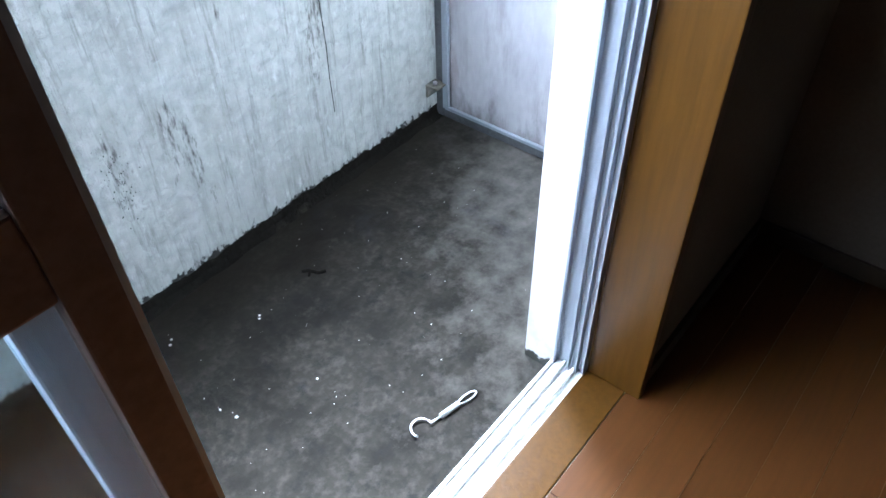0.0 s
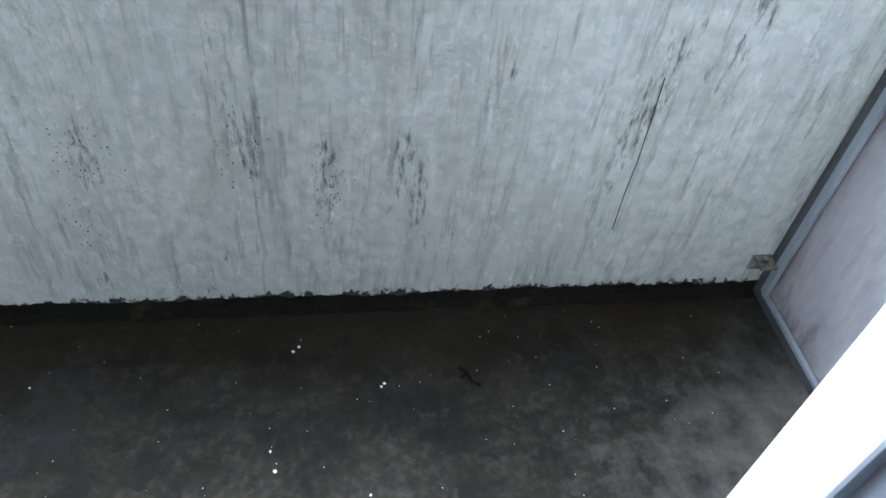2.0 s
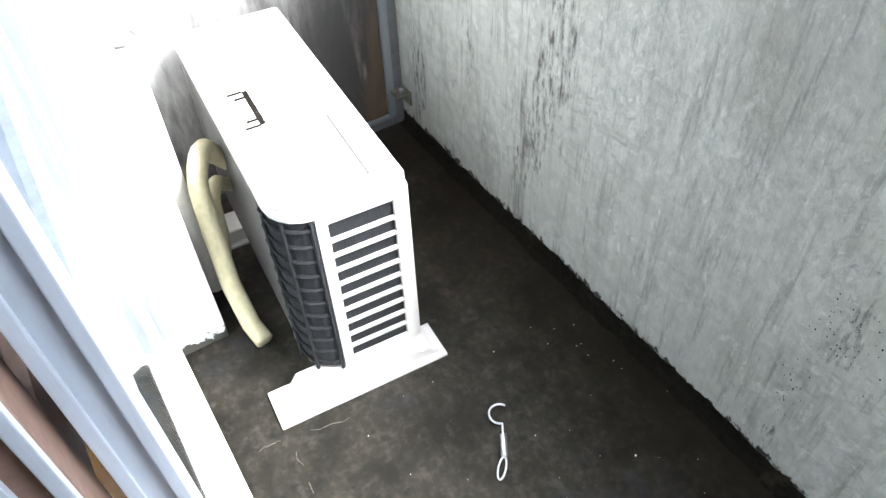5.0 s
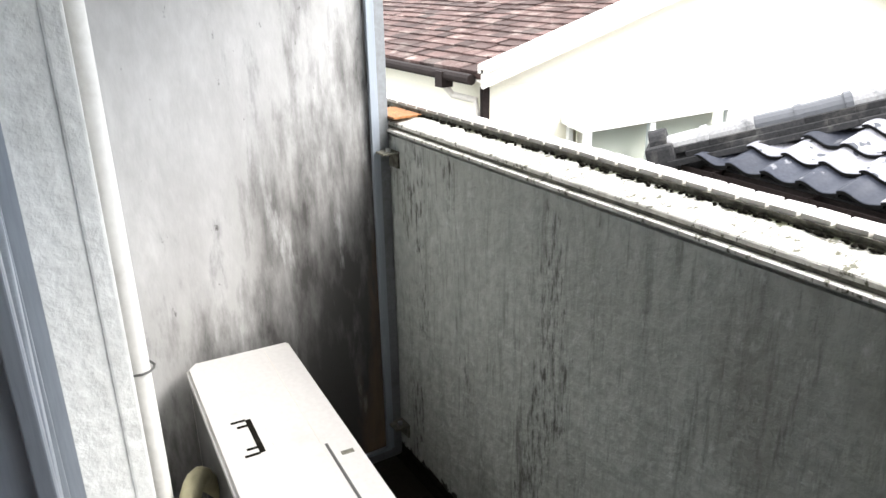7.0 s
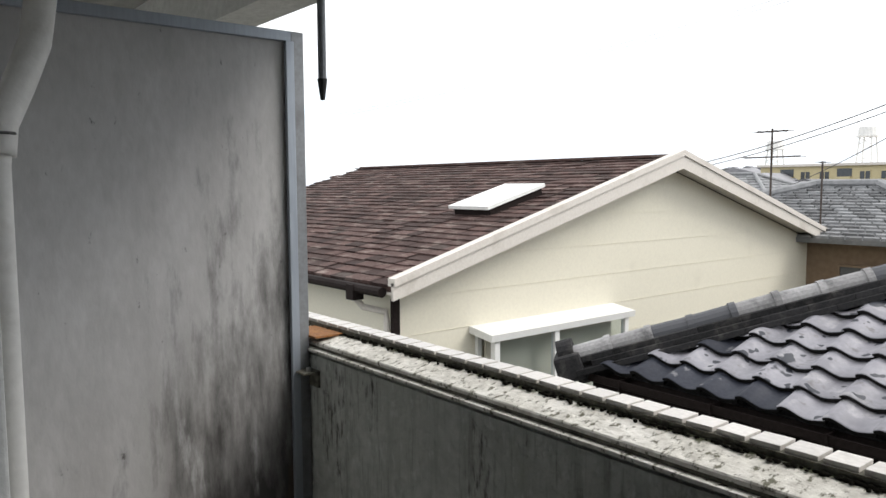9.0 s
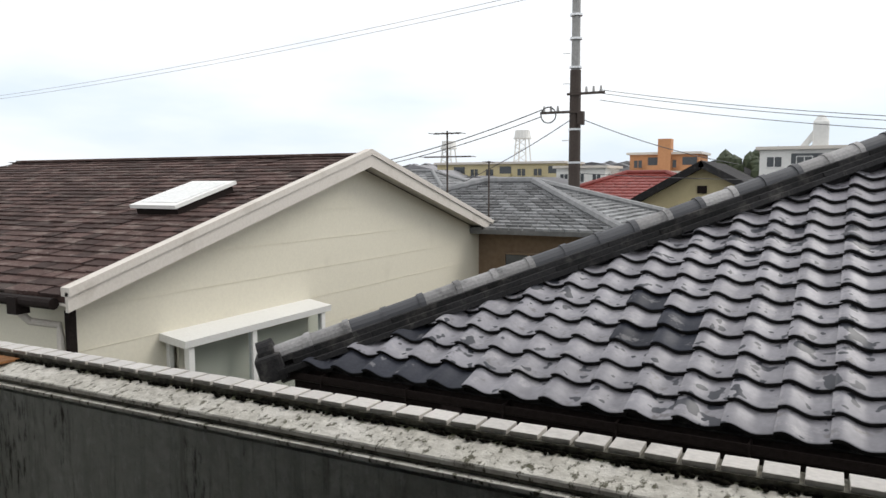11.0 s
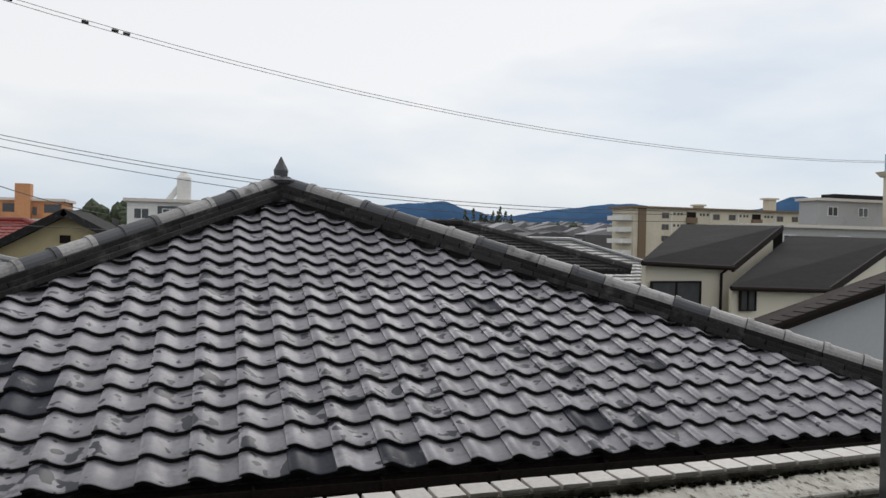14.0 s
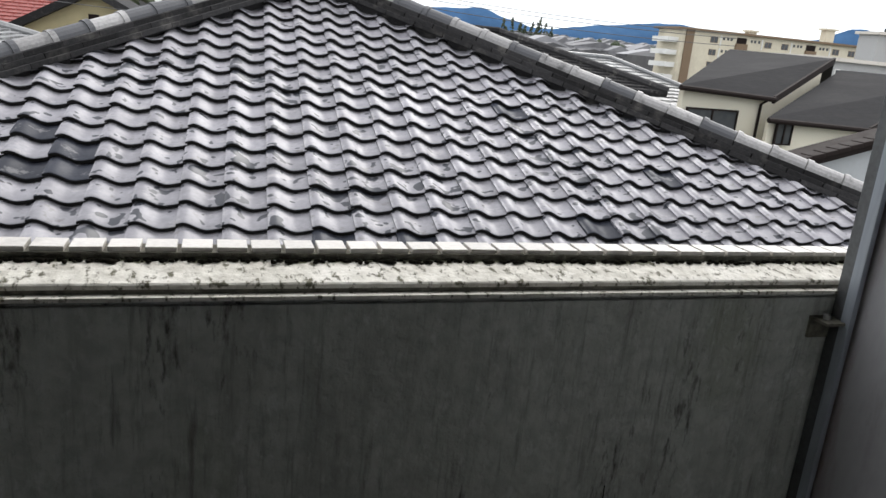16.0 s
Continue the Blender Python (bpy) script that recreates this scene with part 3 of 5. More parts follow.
def leaf(x0, x1, y, thick, m, edge, label):
    """A sliding glazed leaf: stiles, rails, pane, edge channel."""
    d = grp("sliding_door", ((x0 + x1) / 2, y, 0.08), label, "door", "sliding door leaves")
    for a, b in ((x0, x0 + 0.045), (x1 - 0.045, x1)):
        part("stile", box(a, b, y - thick / 2, y + thick / 2, 0.088, 2.02, bevel=0.003), m, d)
    for a, b in ((0.088, 0.17), (1.19, 1.275), (1.965, 2.02)):
        part("rail", box(x0 + 0.045, x1 - 0.045, y - thick / 2 + 0.002, y + thick / 2 - 0.002, a, b, bevel=0.003), m, d)
    for a, b in ((0.17, 1.19), (1.275, 1.965)):
        pane = part("pane", box(x0 + 0.045, x1 - 0.045, y - 0.003, y + 0.003, a, b), M_PANE, d, "clear glass pane")
        pane.visible_shadow = False
    for k in (-1, 1):
        part("edge_channel", box(x1 - 0.001, x1 + 0.006, y + k * thick * 0.36 - 0.004, y + k * thick * 0.36 + 0.004, 0.09, 2.015, bevel=0.001), edge, d, "pale raised channel")
    part("screw_cap", rod((x1 - 0.001, y, 1.02), (x1 + 0.004, y, 1.02), 0.004), M_WHITE, d)
    return d


leaf(-1.27, -0.200, 0.036, 0.032, M_ALU, M_ALU, "silver aluminium sliding door leaf with clear glass")
leaf(-1.25, -0.165, -0.004, 0.030, M_BROWN_SASH, M_ALU, "brown aluminium sliding door leaf with clear glass")

# ---- things on the balcony ----
def air_conditioner():
    """The outdoor unit on two plastic feet: its end grille towards the door, its coil towards the house."""
    x0, x1, y0, y1, z0, z1 = -1.800, -0.980, 0.368, 0.650, 0.055, 0.588
    a = grp("air_conditioner", (-1.35, 0.50, 0), "aged white air conditioner outdoor unit on plastic feet", "air conditioner")
    r = 0.082
    # body: the coil wraps the house side and the rounded corner
    arc = [(x1 - r + r * math.cos(k), y0 + r - r * math.sin(k)) for k in (0, 0.4, 0.8, 1.2, math.pi / 2)]
    part("body", prism([(x0, y0), *reversed(arc), (x1, y1), (x0, y1)], z0, z1 - 0.012, "z"), M_ACGREY, a, "dark grey casing sides")
    for k in range(11):
        z = z0 + 0.03 + k * 0.046
        part("guard_wire", tube([(x1 - r - 0.035, y0 - 0.004, z), (x1 - r, y0 - 0.004, z), *[(x1 - r + (r + 0.004) * math.sin(q), y0 + r - (r + 0.004) * math.cos(q), z) for q in (0.3, 0.6, 0.9, 1.2, 1.5)]], 0.0052, sides=5), M_ACDARK, a, "black coil guard wire")
    coil = [(x1 - r - 0.04, y0 - 0.0015)] + [(x1 - r + (r + 0.0015) * math.sin(q), y0 + r - (r + 0.0015) * math.cos(q)) for q in (0, 0.3, 0.6, 0.9, 1.2, 1.5)]
    part("coil", prism(coil + [(x1 - 0.03, y0 + r), (x1 - r - 0.04, y0 + 0.03)], z0 + 0.012, z1 - 0.016, "z"), M_ACDARK, a, "dark finned coil behind the guard")
    part("side_edge", box(x1 - r - 0.052, x1 - r - 0.040, y0 - 0.006, y0 + 0.004, z0, z1 - 0.016, bevel=0.002), M_ACGREY, a)
    for k in range(3):
        q = 0.0 + k * 0.72
        part("guard_bar", rod((x1 - r + (r + 0.006) * math.sin(q), y0 + r - (r + 0.006) * math.cos(q), z0), (x1 - r + (r + 0.006) * math.sin(q), y0 + r - (r + 0.006) * math.cos(q), z1 - 0.02), 0.005, sides=5), M_ACDARK, a, "black coil guard bar")
    part("front_panel", box(x0 - 0.002, x1 + 0.004, y1 - 0.004, y1 + 0.012, z0 - 0.004, z1 - 0.008, bevel=0.008), M_ACWHITE, a)
    part("end_panel", box(x0 - 0.012, x0 - 0.001, y0, y1, z0, z1 - 0.01, bevel=0.004), M_ACWHITE, a)
    # end grille
    ya, yb = y0 + r - 0.004, y1 - 0.002
    g = box(x1 - 0.006, x1 + 0.010, ya, ya + 0.026, z0, z1 - 0.010, bevel=0.003)
    box(x1 - 0.006, x1 + 0.010, yb - 0.026, yb + 0.002, z0, z1 - 0.010, g, bevel=0.003)
    box(x1 - 0.006, x1 + 0.008, ya + 0.02, yb - 0.024, z0, z0 + 0.03, g, bevel=0.003)
    box(x1 - 0.006, x1 + 0.008, ya + 0.02, yb - 0.024, z1 - 0.04, z1 - 0.010, g, bevel=0.003)
    part("grille_frame", g, M_ACWHITE, a)
    n = 9
    for k in range(n):
        z = z0 + 0.072 + k * (z1 - z0 - 0.115) / n
        part("slat", box(x1 + 0.000, x1 + 0.009, ya + 0.022, yb - 0.024, z - 0.0048, z + 0.0048, bevel=0.0015), M_ACWHITE, a)
    part("grille_backing", box(x1 - 0.001, x1 + 0.0015, ya + 0.022, yb - 0.024, z0 + 0.03, z1 - 0.04), M_ACDARK, a)
    # lid
    rr = r + 0.006
    arc = [(x1 + 0.008 - rr + rr * math.cos(k), y0 - 0.006 + rr - rr * math.sin(k)) for k in (0, 0.3, 0.6, 0.9, 1.2, math.pi / 2)]
    lid = prism([(x0 - 0.012, y0 + 0.02), (x0 + 0.02, y0 - 0.006), *reversed(arc), (x1 + 0.008, y1 - 0.03), (x1 - 0.02, y1 + 0.014), (x0 - 0.012, y1 + 0.014)], z1 - 0.014, z1 + 0.012, "z")
    bmesh.ops.bevel(lid, geom=[e for e in lid.edges if all(v.co.z > z1 for v in e.verts)], offset=0.008, segments=3, affect="EDGES")
    lid = part("lid", lid, M_ACWHITE, a, "aged white lid with grooves and scuffs")
    for y in (y0 + 0.115, y0 + 0.215):
        part("groove", box(x0 + 0.02, x1 - 0.08, y, y + 0.0025, z1 + 0.0105, z1 + 0.0124), M_TRIM, lid)
    grip = box(-1.45, -1.30, y0 + 0.080, y0 + 0.094, z1 + 0.008, z1 + 0.0142, bevel=0.003)
    for gx in (-1.45, -1.425, -1.325, -1.30):
        box(gx - 0.004, gx + 0.004, y0 + (0.045 if abs(gx + 1.375) > 0.06 else 0.055), y0 + 0.081, z1 + 0.008, z1 + 0.0138, grip, bevel=0.001)
    part("handle_recess", grip, M_MOULD, lid, "dark outline of the carrying recess")
    part("scuff", box(-1.26, -1.02, y0 + 0.222, y0 + 0.229, z1 + 0.010, z1 + 0.0135, bevel=0.001), M_ACGREY, lid, "dark scuffed seam")
    part("label_plate", box(-1.215, -1.20, y0 + 0.245, y0 + 0.275, z1 + 0.010, z1 + 0.0132, bevel=0.001), M_EDGE, lid, "worn grey label")
    part("latch", box(x1 + 0.002, x1 + 0.012, ya + 0.03, yb - 0.04, z1 - 0.024, z1 - 0.012, bevel=0.002), M_ACWHITE, a)
    # feet run across under each end
    for x in (-1.64, -0.975):
        f = prism([(0.255, 0.0), (0.255, 0.012), (0.30, 0.016), (0.325, 0.056), (0.63, 0.056), (0.64, 0.045), (0.66, 0.045), (0.685, 0.014), (0.70, 0.012), (0.70, 0.0)], x - 0.045, x + 0.045, "x")
        bmesh.ops.bevel(f, geom=f.edges[:], offset=0.004, segments=1, affect="EDGES")
        foot = part("foot", f, M_ACWHITE, a, "white plastic foot")
        part("foot_plate", box(x - 0.055, x + 0.062, 0.245, 0.705, 0.0, 0.010, bevel=0.003), M_ACWHITE, foot)
    a.rotation_euler.z = radians(-4.5)
    return a


air_conditioner()


def arc_points(c, r, a0, a1, n, u, v):
    return [Vector(c) + r * (math.cos(a0 + (a1 - a0) * k / n) * Vector(u) + math.sin(a0 + (a1 - a0) * k / n) * Vector(v)) for k in range(n + 1)]


def pipes():
    """The wrapped refrigerant pipes that loop from the unit to the wall, and the conduit up the wall."""
    p = grp("refrigerant_pipe", (-1.42, 0.28, 0), "yellowed wrapped pipes looping behind the air conditioner", "pipe")
    up = (0, 0, 1)
    one = [(-1.56, 0.40, 0.34), (-1.52, 0.37, 0.40), *arc_points((-1.45, 0.315, 0.40), 0.075, math.pi * 0.9, 0.0, 8, (0.85, -0.52, 0), up), (-1.36, 0.27, 0.30), (-1.31, 0.262, 0.16), (-1.26, 0.27, 0.035), (-1.20, 0.28, 0.022)]
    part("large_pipe", tube(one, 0.026, sides=12), M_HOSE, p, smooth=True)
    two = [(-1.58, 0.40, 0.24), (-1.54, 0.37, 0.29), *arc_points((-1.48, 0.33, 0.30), 0.045, math.pi * 0.9, 0.0, 8, (0.85, -0.52, 0), up), (-1.43, 0.30, 0.2), (-1.44, 0.27, 0.06), (-1.5, 0.26, 0.024)]
    part("small_pipe", tube(two, 0.019, sides=10), M_HOSE, p, smooth=True)
    c = grp("conduit", (-1.43, 0.23, 0.03), "pale wrapped conduit tied to the white wall", "pipe")
    path = [(-1.45, 0.238, 0.03), (-1.45, 0.241, 0.6), (-1.45, 0.24, 1.2), (-1.45, 0.24, 1.72), (-1.46, 0.25, 1.80), (-1.50, 0.29, 1.88), (-1.54, 0.33, 1.97), (-1.56, 0.35, 2.08), (-1.56, 0.35, 2.46)]
    smooth = []
    for a, b in zip(path, path[1:]):
        smooth += [Vector(a).lerp(Vector(b), k / 4) for k in range(4)]
    smooth.append(Vector(path[-1]))
    part("tube", tube(smooth[:14], 0.022, sides=12), M_CONDUIT, c, smooth=True)
    part("wrap", tube(smooth[13:], 0.03, sides=12), M_CONDUIT, c, "thick wrapped bend", smooth=True)
    for z in (0.82, 1.78):
        part("tie", tube(arc_points((-1.45, 0.238, z), 0.034, 0, math.tau, 12, (1, 0, 0), (0, 1, 0)), 0.003, sides=5), M_ACGREY, c)


pipes()


def turnbuckle(loop_end, neck, side, loop_turn, label):
    """A galvanised hook on a threaded sleeve with a narrow closed eye, lying on the floor."""
    t = grp("turnbuckle", ((loop_end[0] + neck[0]) / 2, (loop_end[1] + neck[1]) / 2, 0), label, "hook", "loose hooks")
    a, b = Vector((*loop_end, 0.006)), Vector((*neck, 0.008))
    d = (b - a).normalized()
    s = Vector((d.y, -d.x, 0)) * side
    L = (b - a).length
    r = 0.027
    c = b + d * r * 0.98 - s * r * 0.15
    hook = [a + d * (0.60 * L), b - d * 0.006]
    start = math.atan2((b - c).dot(s), (b - c).dot(d))
    hook += arc_points(c, r, start, start + 1.22 * math.pi, 16, d, s)
    part("hook", tube(hook, 0.0027, sides=8), M_STEEL, t, smooth=True)
    part("sleeve", tube([a + d * (0.40 * L), a + d * (0.43 * L), a + d * (0.76 * L), a + d * (0.79 * L)], 0.0080, sides=10), M_STEEL, t, smooth=True)
    e = (d * math.cos(loop_turn) + s * math.sin(loop_turn)) * 1.0
    f = Vector((e.y, -e.x, 0))
    mid = a + d * (0.40 * L) - e * 0.030
    eye = [a + d * (0.44 * L)] + arc_points(mid, 0.009, 0.25, math.tau - 0.25, 18, e * 3.2, f) + [a + d * (0.44 * L)]
    part("eye", tube(eye, 0.0024, sides=8), M_STEEL, t, smooth=True)


turnbuckle((-0.526, 0.590), (-0.650, 0.668), 1, 0.25, "galvanised hook with turnbuckle lying near the air conditioner")
turnbuckle((0.600, 0.199), (0.453, 0.228), -1, 0.0, "galvanised hook with turnbuckle lying beside the door sill")


def debris():
    bm, dark = bmesh.new(), bmesh.new()
    spots = [(0.174, 0.944), (0.16, 0.93), (0.377, 0.811), (-0.119, 1.075), (0.112, 0.653), (0.124, 0.603), (0.334, 0.53), (0.385, 0.82), (-0.26, 0.553), (-0.567, 0.293), (-0.60, 0.20), (-0.45, 0.86)]
    spots += [(random.uniform(-0.9, 1.3), random.uniform(0.25, 1.05)) for _ in range(150)]
    for i, (x, y) in enumerate(spots):
        x, y = x + 0.04, y + 0.022
        s = random.uniform(0.003, 0.0055) if i < 12 else random.uniform(0.0006, 0.0017)
        own = bmesh.new()
        bmesh.ops.create_icosphere(own, subdivisions=1, radius=s, matrix=Matrix.Translation((x, y, s * 0.35)) @ Matrix.Rotation(random.uniform(0, 3), 4, "Z") @ Matrix.Diagonal((1, random.uniform(0.5, 1.0), 0.45, 1)))
        merge(bm, own)
    tagged(part("paint_flakes", bm, M_WHITE), "small white paint flakes scattered on the floor", "debris", kind="stuff")
    tube([(0.62, 0.875, 0.004), (0.635, 0.86, 0.006), (0.647, 0.83, 0.005), (0.667, 0.82, 0.004)], 0.005, dark, 6)
    tube([(0.637, 0.858, 0.005), (0.62, 0.845, 0.004)], 0.004, dark, 5)
    tagged(part("twig", dark, M_MOULD), "small dark twig on the damp concrete", "twig")


debris()


def drying_pole():
    p = grp("drying_pole_bracket", (-1.275, 0.83, 2.46), "grey metal drying pole hanger with a black tip", "hanger")
    part("rod", rod((-1.275, 0.83, 1.91), (-1.275, 0.83, 2.46), 0.009), M_ALU_DULL, p)
    part("tip", rod((-1.275, 0.83, 1.865), (-1.275, 0.83, 1.91), 0.005, r2=0.011), M_BLACK, p)


drying_pole()

# ---- neighbouring house with a hipped tiled roof ----
SLOPE = math.atan(0.467)
ROOF = pose(0.60, 4.15, 0.335, 0, 0, -1.9)          # eave's middle, in whose frame the roof is built
AX, AY, AZ = 0.366, 3.60, 3.60 * 0.467            # apex
CL, CR = -4.05, 5.75                               # eave corners


def on_roof(u, v, lift=0.0):
    return ROOF @ Vector((u, v, v * 0.467 + lift))


tiled_house = grp("tiled_roof_house", (1.0, 7.7, -3.0), "house with a weathered grey clay tile hip roof", "house")
part("wall", box(-3.2, 5.2, 0.62, 6.6, -3.3, -0.02, m=ROOF), mat("dark_render", (0.12, 0.115, 0.105), rough=0.85, fine=30, bump=0.2), tiled_house, "shaded dark render wall")
deck = bmesh.new()
slab([on_roof(CL, 0.05, -0.05), on_roof(CR, 0.05, -0.05), on_roof(AX, AY, -0.05)], 0.05, deck)
roof = part("roof", deck, M_NOSHI, tiled_house, "weathered grey clay tiles with dark repairs")
back = bmesh.new()
far_l, far_r, apex = ROOF @ Vector((CL, 2 * AY, 0)), ROOF @ Vector((CR, 2 * AY, 0)), on_roof(AX, AY, -0.05)
slab([on_roof(CL, 0, -0.05), apex, far_l], -0.05, back)
slab([on_roof(CR, 0, -0.05), far_r, apex], -0.05, back)
slab([far_l, apex, far_r], -0.05, back)
part("rear_roof", back, M_KAWARA_FAR, tiled_house)


def kawara():
    """One wave-shaped clay tile: its lower edge at the origin, its length up the slope along y."""
    bm = bmesh.new()
    w, length, n = 0.276, 0.262, 14

    def wave(u):
        """Steep roll at the left that laps the neighbour, then a long shallow trough."""
        if u < 0.16:
            return 0.026 + 0.016 * math.sin(u / 0.16 * math.pi / 2)
        q = (u - 0.16) / 0.84
        return 0.042 - 0.054 * math.sin(min(q / 0.58, 1.0) * math.pi / 2) ** 1.6 + 0.024 * max(0.0, (q - 0.55) / 0.45) ** 1.5

    xs = [(k / n - 0.5) * w for k in range(n + 1)]
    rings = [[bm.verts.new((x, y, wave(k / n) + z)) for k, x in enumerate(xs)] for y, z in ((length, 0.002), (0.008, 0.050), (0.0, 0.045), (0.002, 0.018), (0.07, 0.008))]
    # Front edge and underside take the painted shade colour.
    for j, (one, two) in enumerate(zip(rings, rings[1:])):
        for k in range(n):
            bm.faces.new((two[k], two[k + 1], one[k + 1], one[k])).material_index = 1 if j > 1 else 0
    bm.faces.new((rings[0][0], rings[1][0], rings[2][0], rings[3][0], rings[4][0]))
    return bm


def kawara_edges(me):
    for p in me.polygons:
        p.use_smooth = p.normal.z > 0.5
    return me


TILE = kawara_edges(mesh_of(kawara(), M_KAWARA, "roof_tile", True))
TILE.materials.append(M_TILE_SHADE)
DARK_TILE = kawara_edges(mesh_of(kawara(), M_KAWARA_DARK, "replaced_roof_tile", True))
DARK_TILE.materials.append(M_TILE_SHADE)
REPLACED = {(-6, 5), (-5, 4), (-5, 3), (-6, 3), (1, 0), (3, 0), (8, 1), (7, 8), (-12, 2), (11, 4)} | {(k, 0) for k in range(-15, -9)}
spare = bmesh.new()
count = 0
for row in range(19):
    v = -0.03 + row * 0.195
    left, right = CL + (AX - CL) * v / AY, CR + (AX - CR) * v / AY
    k0 = int(left / 0.265) - 1
    for k in range(k0, int(right / 0.265) + 2):
        u = k * 0.265 + 0.02
        if not left + 0.06 < u < right - 0.06:
            continue
        j = Matrix.Rotation(random.uniform(-0.008, 0.008), 4, "Z") @ Matrix.Translation((random.uniform(-0.004, 0.004), random.uniform(-0.006, 0.006), 0))
        m = ROOF @ pose(u, v, v * 0.467, math.degrees(SLOPE), 0, 0) @ j
        if row < 10 and -3.9 < u < 4.6 and count < 300:
            piece("roof_tile", DARK_TILE if (k, row) in REPLACED else TILE, roof, m)
            count += 1
        else:
            own = kawara()
            own.transform(m)
            merge(spare, own)
far_tiles = part("upper_roof_tiles", spare, M_KAWARA_FAR, roof)
far_tiles.data.materials.append(M_TILE_SHADE)
tagged(far_tiles, "weathered grey clay tiles", kind="stuff")


def cap_tile(length):
    """A half-round ridge tile along x with a raised collar."""
    bm = bmesh.new()
    for a, b, r in ((0, length * 0.86, 0.078), (length * 0.84, length, 0.088)):
        rings = [[bm.verts.new((x, r * math.cos(q), r * math.sin(q) * 1.05)) for q in [math.pi * k / 8 for k in range(9)]] for x in (a, b)]
        for k in range(8):
            bm.faces.new((rings[0][k], rings[1][k], rings[1][k + 1], rings[0][k + 1]))
        for x_ring in rings:
            bm.faces.new(x_ring)
    bmesh.ops.recalc_face_normals(bm, faces=bm.faces[:])
    return bm


CAP = mesh_of(cap_tile(0.30), M_CAP, "ridge_cap", False)
COURSE = [mesh_of(box(0, 0.299, -w, w, -0.021, 0.021, bevel=0.004), M_NOSHI, "ridge_course") for w in (0.165, 0.14, 0.115)]
for corner, label in ((CL, "hip_ridge"), (CR, "hip_ridge")):
    a, b = on_roof(corner, -0.06, 0.0), on_roof(AX, AY, 0.10)
    d = (b - a).normalized()
    turn = d.to_track_quat("X", "Z").to_matrix().to_4x4()
    ridge = part(label, rod(a + Vector((0, 0, -0.02)), b + Vector((0, 0, -0.02)), 0.10, sides=8), M_NOSHI, tiled_house, "layered dark ridge courses under rounded caps")
    length = (b - a).length
    steps = int(length / 0.297)
    for k in range(steps):
        here = Matrix.Translation(a + d * k * length / steps) @ turn
        piece("ridge_cap", CAP, ridge, here @ pose(0, random.uniform(-0.006, 0.006), 0.095, 0, random.uniform(-1, 1), 0))
        for c, z in enumerate((0.0, 0.04, 0.08)):
            piece("ridge_course", COURSE[c], ridge, here @ pose(0.13 * (c % 2), random.uniform(-0.004, 0.004), z, 0, 0, random.uniform(-0.5, 0.5)))
    if corner == CL:
        e = box(-0.14, 0.06, -0.15, 0.15, -0.06, 0.14, bevel=0.03)
        rod((-0.10, 0, 0.15), (0.02, 0, 0.15), 0.09, e, sides=14)
        e.transform(Matrix.Translation(a) @ turn)
        part("hip_end_tile", e, M_NOSHI, tiled_house, "dark moulded end tile")
fin = on_roof(AX, AY, 0.0)
f = rod(fin + Vector((0, 0, 0.0)), fin + Vector((0, 0, 0.20)), 0.20, r2=0.13, sides=16)
rod(fin + Vector((0, 0, 0.19)), fin + Vector((0, 0, 0.225)), 0.165, f, r2=0.19, sides=16)
rod(fin + Vector((0, 0, 0.225)), fin + Vector((0, 0, 0.255)), 0.19, f, r2=0.09, sides=16)
rod(fin + Vector((0, 0, 0.25)), fin + Vector((0, 0, 0.33)), 0.065, f, r2=0.075, sides=14)
rod(fin + Vector((0, 0, 0.33)), fin + Vector((0, 0, 0.47)), 0.075, f, r2=0.006, sides=14)
part("finial", f, M_CAP, tiled_house, "pointed grey clay finial")
eave = box(CL + 0.05, CR, 0.06, 0.16, -0.20, -0.02, m=ROOF)
part("fascia", eave, M_GUTTER, tiled_house, "dark brown fascia board")
part("soffit", box(CL + 0.1, CR, 0.10, 0.70, -0.10, -0.07, m=ROOF), M_GUTTER, tiled_house, "dark soffit")
gut = prism([(-0.075, 0.0), (-0.065, -0.055), (-0.02, -0.075), (0.03, -0.06), (0.045, 0.0), (0.035, 0.0), (0.022, -0.05), (-0.02, -0.063), (-0.055, -0.045), (-0.064, 0.0)], CL - 0.05, CR, "x")
gut.transform(ROOF @ Matrix.Translation((0, 0, -0.035)))
gutter = part("gutter", gut, M_GUTTER, tiled_house, "dark brown half-round gutter")
for k in range(14):
    u = CL + 0.4 + k * 0.72
    part("gutter_clip", box(u, u + 0.012, -0.08, 0.06, -0.115, -0.03, m=ROOF), M_GUTTER, gutter)
hop = box(-2.66, -2.50, -0.06, 0.06, -0.24, -0.09, bevel=0.015, m=ROOF)
rod(ROOF @ Vector((-2.58, 0, -0.2)), ROOF @ Vector((-2.5, 0.1, -0.33)), 0.035, hop)
rod(ROOF @ Vector((-2.5, 0.1, -0.33)), ROOF @ Vector((-1.6, 0.60, -0.42)), 0.032, hop)
part("downpipe", hop, M_GUTTER, tiled_house, "dark rain hopper and pipe")

# ---- cream gabled house ----
GX = -6.5                                                      # the gable's plane, facing the balcony's side
LOW, PEAK, FAR = (4.68, 0.56), (10.22, 2.10), (16.9, 0.24)     # y, z of rake ends and ridge
cream = grp("gabled_house", (-11.0, 10.4, -3.0), "cream house with a brown slate gable roof", "house")
part("wall", prism([(5.0, -3.2), (5.0, 0.53), (10.22, 1.99), (15.9, 0.41), (15.9, -3.2)], -14.8, GX - 0.35, "x"), M_CREAM, cream, "cream horizontal siding wall")
seams = bmesh.new()
